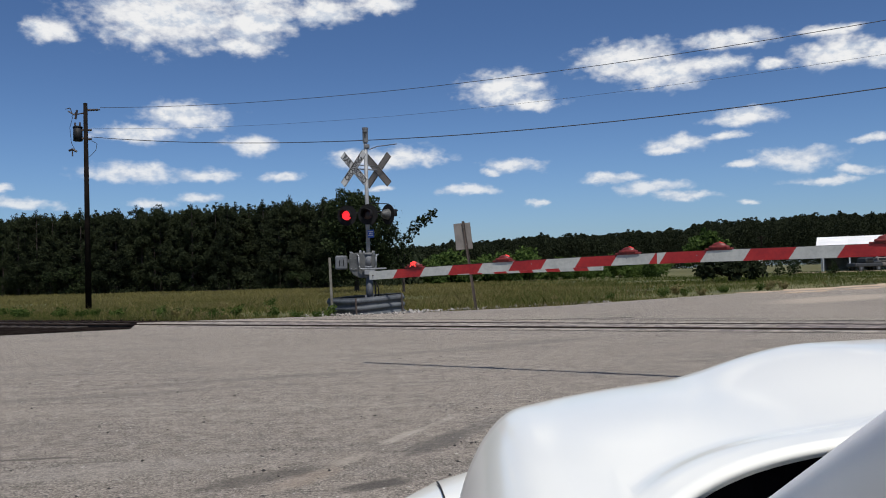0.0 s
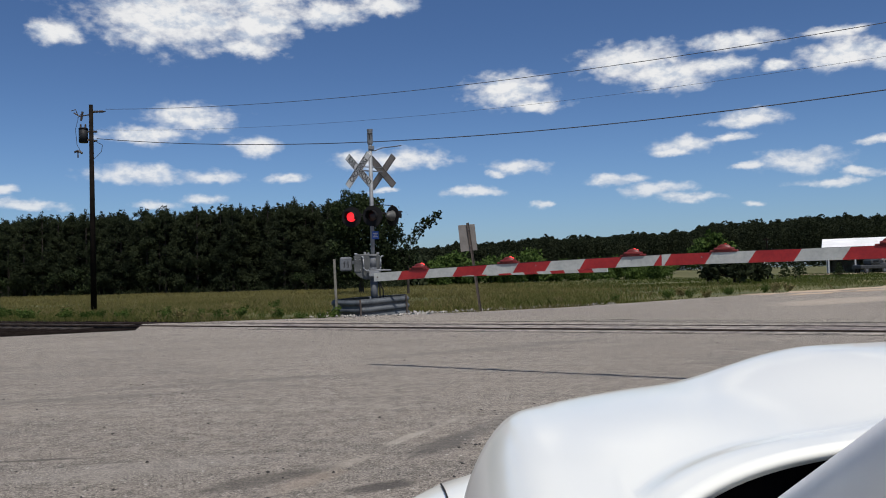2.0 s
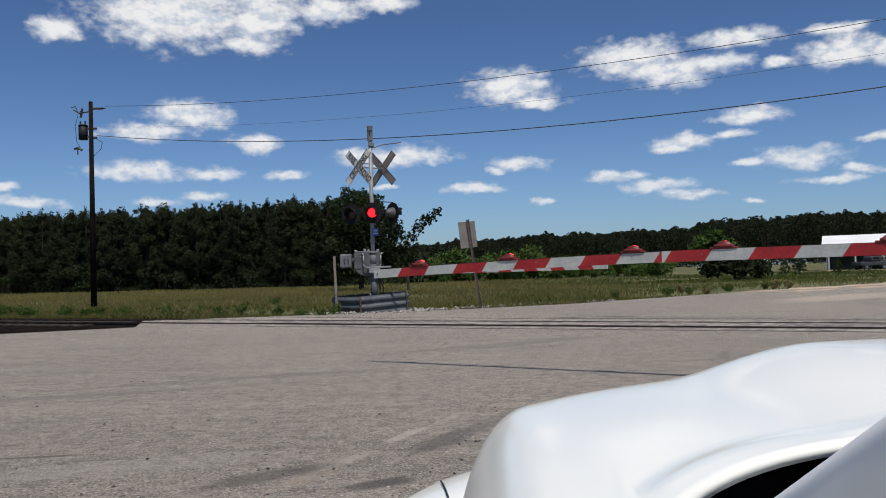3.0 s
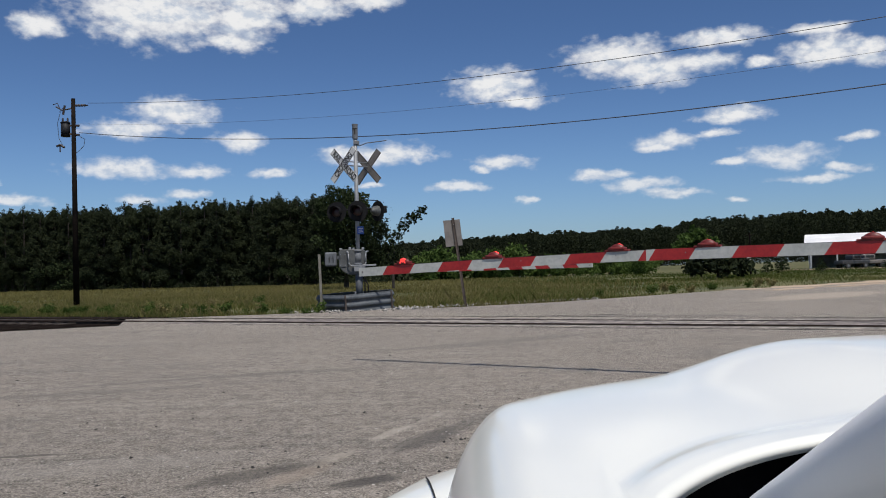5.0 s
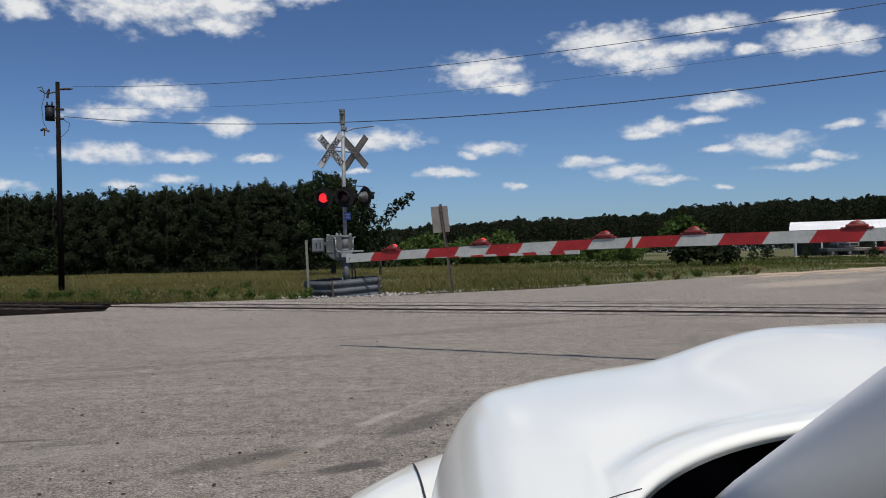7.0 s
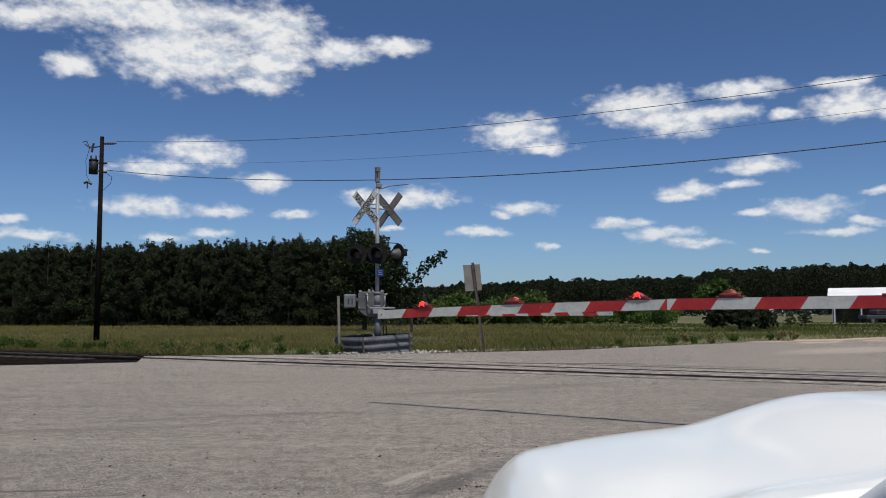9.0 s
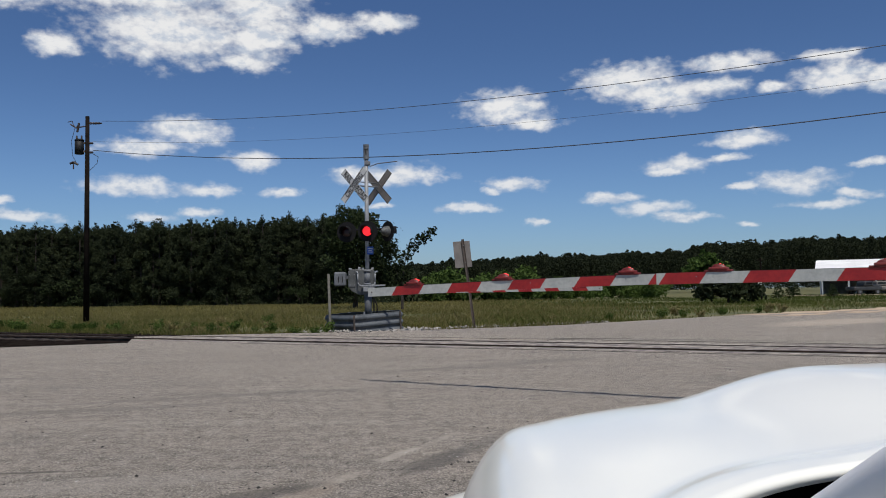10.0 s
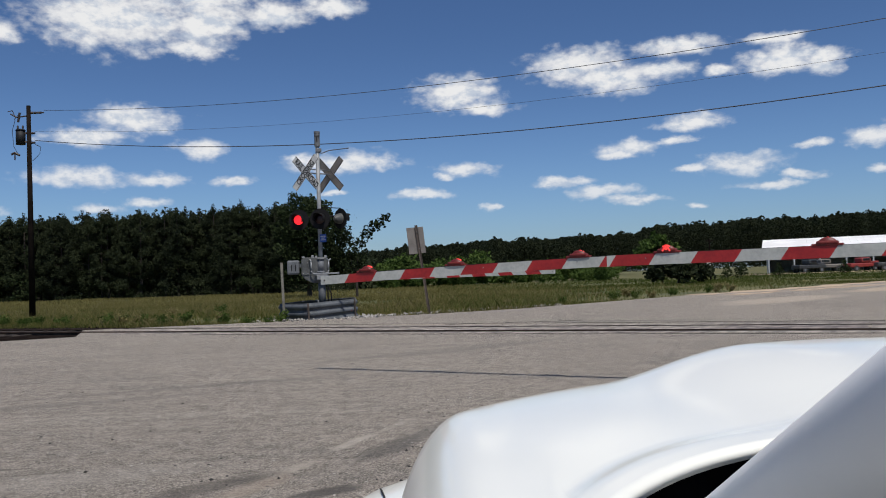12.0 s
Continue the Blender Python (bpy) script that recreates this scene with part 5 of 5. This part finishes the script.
def grass(name, count, y0, y1, h0, h1, width, mat, label, keep=None):
    """Bent blades, each its own island, strewn over the meadow inside the view's spread."""
    u = rng.uniform(0, 1, count)
    y = y0 + (y1 - y0) * u ** 1.4
    x = y * rng.uniform(-0.66, 0.70, count)
    n = x * TRACK_N.x + y * TRACK_N.y
    ok = ~paved(x, y) & (np.abs(n - NEAR_RAIL - 0.7) > 2.0) & (n > 16) & (np.hypot(x - MAST.x, y - MAST.y) > 1.3)
    ok &= noise_field(x, y) > rng.uniform(0.0, 0.55, count)
    if keep is not None:
        ok &= keep(x, y)
    x, y = x[ok], y[ok]
    k = len(x)
    h = rng.uniform(h0, h1, k) * (0.6 + 0.8 * noise_field(x * 1.7, y * 1.7))
    a = rng.uniform(0, math.pi, k)
    w = width * rng.uniform(0.6, 1.4, k)
    lx, ly = rng.normal(0, 0.45, k) * h, rng.normal(0, 0.45, k) * h
    z = np.full(k, -0.12)
    dx, dy = np.cos(a) * w / 2, np.sin(a) * w / 2
    v = np.stack([np.stack([x - dx, y - dy, z], 1), np.stack([x + dx, y + dy, z], 1),
                  np.stack([x + dx * 0.7 + lx * 0.4, y + dy * 0.7 + ly * 0.4, z + h * 0.6], 1), np.stack([x + lx, y + ly, z + h], 1),
                  np.stack([x - dx * 0.7 + lx * 0.4, y - dy * 0.7 + ly * 0.4, z + h * 0.6], 1)], 1).reshape(-1, 3)
    f = [(i, i + 1, i + 2, i + 3, i + 4) for i in range(0, 5 * k, 5)]
    ob = raw(name, v.tolist(), f, mat)
    return tagged(ob, label, "grass", kind="stuff")


def noise_field(x, y):
    return 0.5 + 0.25 * np.sin(x * 0.31 + 1.3 * np.sin(y * 0.23)) + 0.25 * np.sin(y * 0.37 + 1.7 * np.sin(x * 0.19) + 2.0)


def left_side(x, y):
    return (x > -11) | (y < 95.5 + np.maximum(0, -12 - x) * 0.29)


grass("meadow_grass", 260000, 24, 62, 0.08, 0.26, 0.018, "grass", "straw and green meadow grass, shin-high", lambda x, y: x < 3 + rng.uniform(0, 8, len(x)))
grass("far_meadow_grass", 130000, 52, 125, 0.10, 0.28, 0.06, "grass", "straw-coloured meadow grass towards the woods", lambda x, y: left_side(x, y) & (x < 4 + rng.uniform(0, 14, len(x))))
grass("green_meadow_grass", 90000, 30, 70, 0.08, 0.24, 0.022, "greengrass", "green mown meadow grass beside the road", lambda x, y: x > 2)
grass("far_green_meadow_grass", 80000, 60, 125, 0.08, 0.22, 0.07, "greengrass", "green meadow grass before the scrub", lambda x, y: x > 4)
grass("lush_grass", 80000, 21, 36, 0.10, 0.28, 0.020, "greengrass", "lush green grass along the track", lambda x, y: (x * TRACK_N.x + y * TRACK_N.y < 24.5) & (x < -3.4))
grass("verge_grass", 14000, 26, 42, 0.12, 0.42, 0.018, "greengrass", "green weeds along the road edge", lambda x, y: (x > -1.2) & (y - 26.3 - np.maximum(0, (x - 1)) * 0.72 < 3.0))
grass("seed_heads", 26000, 24, 60, 0.22, 0.46, 0.012, "straw", "tall pale seed heads over the meadow", lambda x, y: noise_field(x * 2.3 + 5, y * 1.9) > 0.52)


def weed(where, sc, mat, label):
    """A low leafy weed: stems from one root with leaves up their length."""
    t = new("weed_clump")
    bm = bmesh.new()
    c, z = [], []
    for k in range(9):
        a, out, h = rng.uniform(0, 6.28), rng.uniform(0.1, 0.45), rng.uniform(0.25, 0.6)
        tip = Vector((out * math.cos(a), out * math.sin(a), h))
        cyl(bm, 0.008, 0.004, (0, 0, -0.05), tip, 4)
        for _ in range(34):
            q = tip * rng.uniform(0.25, 1.05)
            c.append((q.x + rng.normal(0, 0.07), q.y + rng.normal(0, 0.07), max(0.03, q.z + rng.normal(0, 0.05))))
            z.append(rng.uniform(0.04, 0.10))
    part("stems", bm, mat, t)
    leaf_mesh("leaves", c, z, mat, rng, t)
    t.matrix_basis = pose(where[0], where[1], -0.1, 0, 0, rng.uniform(0, 360)) @ Matrix.Diagonal((sc, sc, sc, 1))
    return tagged(t, label, "weed", "weeds along the track")


for k in range(40):
    s = rng.uniform(-34, -15)
    x, y = on_track(s, rng.uniform(19.4, 21.4))
    weed((x, y), rng.uniform(0.35, 0.7), "weedgreen", "leafy green weed clump in the grass by the track")
for k in range(14):
    weed((rng.uniform(-10, -5.8), rng.uniform(27, 36)), rng.uniform(0.4, 0.75), "straw" if k % 3 else "weedgreen", "pale dry weed clump in the meadow" if k % 3 else "leafy green weed clump in the meadow")
for k in range(12):
    u = rng.uniform(0, 1)
    weed((4 + 13 * u, 30.5 + 9.5 * u + rng.uniform(0, 4)), rng.uniform(0.4, 0.8), "straw" if k % 2 else "weedgreen", "pale dry weed clump by the road" if k % 2 else "leafy green weed clump by the road")


def stones():
    """Loose pale limestone round the ring and along the verge."""
    bm = bmesh.new()
    spots = []
    for _ in range(560):
        if rng.uniform() < 0.35:
            a, r = rng.uniform(0, 2 * math.pi), rng.uniform(0.9, 2.0)
            spots.append((MAST.x + r * math.cos(a), MAST.y + r * math.sin(a) * 0.95))
        else:
            u = rng.uniform(0, 1)
            spots.append((-1.2 + 7.0 * u, 25.6 + 3.9 * u + abs(rng.normal(0.35, 0.35))))
    verts, faces = [], []
    for x, y in spots:
        s = rng.uniform(0.02, 0.06)
        p = np.array([x, y, 0.0 if y < 25.3 else -0.02])
        corner = rng.normal(0, 0.25, (6, 3)) + np.array([(1, 0, 0), (-1, 0, 0), (0, 1, 0), (0, -1, 0), (0, 0, 0.8), (0, 0, -0.8)])
        k = len(verts)
        verts += (p + corner * s + np.array([0, 0, 0.5 * s])).tolist()
        faces += [(k + i, k + j, k + 4) for i, j in ((0, 2), (2, 1), (1, 3), (3, 0))] + [(k + j, k + i, k + 5) for i, j in ((0, 2), (2, 1), (1, 3), (3, 0))]
    bm.free()
    ob = raw("loose_stones", verts, faces, "stone")
    tagged(ob, "loose pale limestone along the verge", "stones", kind="stuff")


stones()


def crumbs(name, count, size, mat, label):
    """Loose bits strewn over the apron."""
    verts, faces = [], []
    for _ in range(count):
        y = 4.2 + 15 * rng.uniform() ** 1.3
        x = y * rng.uniform(-0.6, 0.6)
        s = rng.uniform(0.4, 1.0) * size
        corner = rng.normal(0, 0.25, (6, 3)) + np.array([(1.3, 0, 0), (-1.2, 0, 0), (0, 1, 0), (0, -1, 0), (0, 0, 0.7), (0, 0, -0.5)])
        k = len(verts)
        verts += (np.array([x, y, 0.3 * s]) + corner * s).tolist()
        faces += [(k + i, k + j, k + 4) for i, j in ((0, 2), (2, 1), (1, 3), (3, 0))] + [(k + j, k + i, k + 5) for i, j in ((0, 2), (2, 1), (1, 3), (3, 0))]
    tagged(raw(name, verts, faces, mat), label, "grit", kind="stuff")


crumbs("dark_crumbs", 380, 0.013, "joint", "dark crumbs of asphalt lying on the apron")
crumbs("pale_grit", 420, 0.009, "stone", "pale grit lying on the apron")


# ---- the white car at hand ----
def smooth(a, b, x):
    t = min(1.0, max(0.0, (x - a) / (b - a)))
    return t * t * (3 - 2 * t)


def hood_front(x):
    return 1.82 - 0.62 * math.exp(-min(x, 1.70 - x) / 0.36)


def hood_rear(x):
    c = min(x, 1.70 - x)
    if c < 0.165:
        return 0.42 + 0.24 * smooth(0.13, 0.165, c)
    return 0.66 + 0.33 * (1 - math.exp(-(c - 0.165) / 0.18))


def hood_z(x, y):
    """The height of the bonnet: a shelf over the wing, a raised middle, and a nose that rolls down."""
    c = min(x, 1.70 - x)
    z = 0.922 + 0.049 * smooth(0.37, 0.71, c + 0.10 * (y - 1.5)) * (0.45 + 0.55 * smooth(0.8, 1.5, y))
    if c < 0.11:
        k = (0.11 - c) / 0.11
        z -= 0.19 * (1 - math.sqrt(max(0.0, 1 - k * k)))
    # raised lip along the windscreen edge
    z += 0.008 * smooth(0.115, 0.055, y - 0.66 - 0.33 * (1 - math.exp(-max(0.0, c - 0.165) / 0.18))) * smooth(0.13, 0.19, c)
    f = hood_front(x)
    # faint crown that falls away towards the nose
    z += 0.006 * smooth(f - 0.75, f - 0.32, y)
    z -= 0.16 * max(0.0, min(y, f - 0.10) - (f - 0.30)) ** 2
    over = y - (f - 0.13)
    if over > 0:
        k = min(1.0, over / 0.27)
        z -= 0.22 * (1 - math.sqrt(max(0.0, 1 - k * k)))
    return z


def car():
    c = base("white_car", 0, 0, 0)
    # bonnet and wings as one pressed surface with thickness
    nx, ny = 90, 90
    verts, faces = [], []
    for i in range(nx + 1):
        x = 0.85 - 0.85 * math.cos(math.pi * i / nx)
        y0, y1 = hood_rear(x), hood_front(x) + 0.139
        for j in range(ny + 1):
            v = j / ny
            y = y0 + (y1 - y0) * math.sin(v * math.pi / 2) ** 0.9
            verts.append((x, y, hood_z(x, y)))
    for i in range(nx):
        for j in range(ny):
            a = i * (ny + 1) + j
            faces.append((a, a + 1, a + ny + 2, a + ny + 1))
    top = len(verts)
    verts += [(x, y, z - 0.012) for x, y, z in verts]
    faces += [tuple(top + k for k in reversed(f)) for f in faces[:]]
    for i in range(nx):
        a, b = i * (ny + 1), (i + 1) * (ny + 1)
        faces.append((a, b, top + b, top + a))
    raw("bonnet", verts, faces, "carpaint", c, True)
    # body below: side, nose, bumper
    outline = []
    for k in range(25):
        x = 1.70 * k / 24
        outline.append((x, hood_front(x) + 0.125))
    ring = [(0.012, -2.4)] + [(0.012, 0.2), (0.010, 0.9)] + [(max(0.008, x), y) for x, y in outline] + [(1.69, 0.9), (1.69, -2.4)]
    verts, faces = [], []
    levels = ((0.70, 0.0), (0.60, 0.03), (0.45, 0.02), (0.30, -0.04))
    for z, g in levels:
        for x, y in ring:
            dx = -g if x < 0.3 else (g if x > 1.4 else 0)
            verts.append((x + dx, y + (g if y > 1.2 else 0), z))
    n = len(ring)
    for a in range(len(levels) - 1):
        for k in range(n - 1):
            faces.append((a * n + k, a * n + k + 1, (a + 1) * n + k + 1, (a + 1) * n + k))
    raw("lower_body", verts, faces, "carpaint", c, True)
    # bumper corner that stands out beyond the wing, with the seam between the two
    bm = bmesh.new()
    bmesh.ops.create_uvsphere(bm, u_segments=32, v_segments=16, radius=1.0, matrix=pose(0.55, 1.45, 0.62) @ Matrix.Diagonal((0.75, 0.50, 0.20, 1)))
    bumper = part("bumper", bm, "carpaint", c, "", True)
    bm = bmesh.new()
    seam = []
    for k in range(8):
        x = -0.022 + 0.004 * k
        y = 1.56 - 0.045 * k
        seam.append((x, y, 0.622 + 0.20 * math.sqrt(max(0.0, 1 - ((x - 0.55) / 0.75) ** 2 - ((y - 1.45) / 0.5) ** 2))))
    tube(bm, seam, 0.0016, 6)
    part("panel_gap", bm, "seam", bumper)
    # windscreen foot; the shade of its cavity is put into the near-black colour
    verts, faces = [], []
    n = 30
    for i in range(n + 1):
        x = 0.17 + 1.36 * i / n
        y = hood_rear(x)
        verts += [(x, y + 0.04, hood_z(x, y) - 0.022), (x, y + 0.03, hood_z(x, y) - 0.075), (x, y - 0.30, hood_z(x, y) - 0.085)]
    for i in range(n):
        k = 3 * i
        faces += [(k, k + 1, k + 4, k + 3), (k + 1, k + 2, k + 5, k + 4)]
    raw("cowl", verts, faces, "cowl", c)["label"] = "black plastic windscreen cowl with the cavity's shade in its colour"
    bm = bmesh.new()
    box(bm, 1.5, 1.1, 0.05, Matrix.Translation((0.85, 0.42, 0.80)), 0.02)
    part("dashboard", bm, "cowl", c, "black dashboard top")
    bm = bmesh.new()
    tube(bm, [(0.27, 0.62, 0.86), (0.40, 0.74, 0.865), (0.7, 0.86, 0.87)], 0.014)
    cyl(bm, 0.035, 0.03, (0.25, 0.62, 0.83), (0.25, 0.62, 0.875), 14)
    part("wiper", bm, "cowl", c)
    # shut line between wing and bonnet, and the dusty plastic corner of the cowl
    bm = bmesh.new()
    tube(bm, [(x, y, hood_z(x, y) + 0.0005) for x, y in ((0.118, 0.655), (0.130, 0.668), (0.145, 0.676), (0.160, 0.680), (0.176, 0.683))], 0.0005, 6)
    part("panel_gap", bm, "seam", c)
    bm = bmesh.new()
    box(bm, 0.13, 0.08, 0.03, pose(0.225, 0.655, 0.886, 0, 12, 35), 0.014)
    cyl(bm, 0.026, 0.014, (0.235, 0.70, 0.880), (0.235, 0.70, 0.902), 16)
    part("cowl_corner", bm, "grime", c, "dusty dark plastic cowl corner", True)
    # windscreen pillar running up into the roof rail, with a dark seal along the door side
    def bar(name, line_pts, w, h, mat, parent, seg=16):
        verts, faces = [], []
        for i, p in enumerate(line_pts):
            p = Vector(p)
            d = (Vector(line_pts[min(i + 1, len(line_pts) - 1)]) - Vector(line_pts[max(i - 1, 0)])).normalized()
            side = d.cross(Vector((0, 0, 1))).normalized()
            up = side.cross(d).normalized()
            for k in range(seg):
                a = 2 * math.pi * k / seg
                q = p + side * (w * math.cos(a)) + up * (h * math.sin(a))
                verts.append(tuple(q))
        for i in range(len(line_pts) - 1):
            for k in range(seg):
                faces.append((i * seg + k, i * seg + (k + 1) % seg, (i + 1) * seg + (k + 1) % seg, (i + 1) * seg + k))
        faces += [tuple(range(seg - 1, -1, -1)), tuple(range((len(line_pts) - 1) * seg, len(line_pts) * seg))]
        return raw(name, verts, faces, mat, parent, True)

    for sx, mirror in ((0.0, 1), (1.70, -1)):
        pts = [(0.322, 0.89, 0.822), (0.2848, 0.70, 0.9008), (0.2566, 0.55, 0.9606), (0.228, 0.40, 1.020), (0.192, 0.205, 1.098), (0.1965, 0.08, 1.1455), (0.30, -0.22, 1.26), (0.42, -0.60, 1.42), (0.45, -1.2, 1.48), (0.46, -2.2, 1.46)]
        bar("windscreen_pillar", [(sx + mirror * (x + 0.004), y, z) for x, y, z in pts], 0.040, 0.036, "pillarpaint", c)
        pts2 = [(0.330, 0.70, 0.845), (0.268, 0.40, 0.965), (0.265, 0.10, 1.06), (0.38, -0.3, 1.24), (0.43, -0.62, 1.36)]
        bar("door_seal", [(sx + mirror * x, y, z) for x, y, z in pts2], 0.022, 0.030, "rubber", c)
    bm = bmesh.new()
    vs = [bm.verts.new(p) for p in ((0.42, 0.76, 0.875), (0.70, 0.92, 0.93), (1.0, 0.92, 0.93), (1.28, 0.76, 0.875), (1.26, -0.60, 1.44), (0.44, -0.60, 1.44))]
    bm.faces.new(vs)
    ws = part("windscreen", bm, "glass", c, "dark windscreen")
    bm = bmesh.new()
    box(bm, 0.84, 1.75, 0.05, Matrix.Translation((0.85, -1.45, 1.49)), 0.02)
    part("roof", bm, "carpaint", c)
    for sx in (0.03, 1.67):
        bm = bmesh.new()
        box(bm, 0.05, 1.05, 0.60, Matrix.Translation((sx, -0.02, 0.62)), 0.02)
        part("door", bm, "carpaint", c)
        bm = bmesh.new()
        box(bm, 0.05, 1.75, 0.60, Matrix.Translation((sx, -1.45, 0.62)), 0.02)
        part("rear_side", bm, "carpaint", c)
    bm = bmesh.new()
    box(bm, 1.62, 0.08, 0.65, Matrix.Translation((0.85, -2.36, 0.65)), 0.03)
    part("tailgate", bm, "carpaint", c)
    bm = bmesh.new()
    box(bm, 1.58, 2.8, 0.04, Matrix.Translation((0.85, -0.95, 0.34)))
    part("floor_pan", bm, "black", c)
    for x in (0.12, 1.58):
        for y in (1.15, -1.55):
            bm = bmesh.new()
            cyl(bm, 0.32, 0.32, (x - 0.1, y, 0.32), (x + 0.1, y, 0.32), 28)
            w = part("wheel", bm, "rubber", c, "", True)
            bm = bmesh.new()
            cyl(bm, 0.2, 0.2, (x - 0.105, y, 0.32), (x + 0.105, y, 0.32), 20)
            part("rim", bm, "galv", w)
    return c


the_car = car()
tagged(the_car, "white car standing on the apron, seen over its bonnet", "car")


# ---- motion ----
def flash(led, on, shown, hidden, axis):
    """Slides a lit insert out to the lens while the lamp burns, and back into its housing when it is dark."""
    def at(v):
        return Matrix.Translation((0, v, 0)) if axis == "y" else Matrix.Translation((0, 0, v))
    rows, step = [], 1 / 30
    lit = bool(on) and on[0][0] <= 0.0
    rows.append((0.0, at(shown if lit else hidden)))
    for a, b in on:
        if a > 0:
            rows += [(a - step, at(hidden)), (a, at(shown))]
        if b < 12.0:
            rows += [(b, at(shown)), (b + step, at(hidden))]
    rows.append((12.0, at(shown if on and on[-1][1] >= 12.0 else hidden)))
    walk(led, rows)


def motions():
    flash(LAMP_LEFT, [(0, 0.13), (1.99, 2.53), (5.56, 6.13), (6.77, 7.36), (9.37, 9.63), (10.27, 10.83), (11.47, 12.0)], 0.0, 0.09, "y")
    flash(LAMP_RIGHT, [(0.17, 0.73), (1.37, 1.93), (2.57, 3.13), (6.17, 6.73), (7.42, 7.9), (9.73, 10.2), (11.27, 11.43)], 0.0, 0.09, "y")
    flash(ARM_LEDS[0], [(0, 0.13), (1.17, 1.37), (4.27, 5.53), (6.17, 6.57), (8.77, 9.33), (9.77, 9.97), (10.87, 11.13)], 0.0, 0.07, "y")
    flash(ARM_LEDS[1], [(0.77, 1.37), (2.37, 2.53), (4.37, 4.83), (5.77, 6.03), (9.17, 9.57)], 0.0, 0.07, "y")
    flash(ARM_LEDS[2], [(4.27, 4.93), (5.07, 5.53), (8.77, 9.03), (10.17, 10.33), (10.97, 11.47)], 0.0, 0.07, "y")
    flash(ARM_LEDS[3], [(0.77, 1.33), (2.17, 2.53), (4.47, 4.93), (5.67, 6.03), (9.17, 9.47), (10.57, 10.83), (11.57, 12.0)], 0.0, 0.07, "y")
    flash(ARM_LEDS[4], [(2.97, 3.5), (7.8, 8.3)], 0.0, 0.07, "y")


motions()
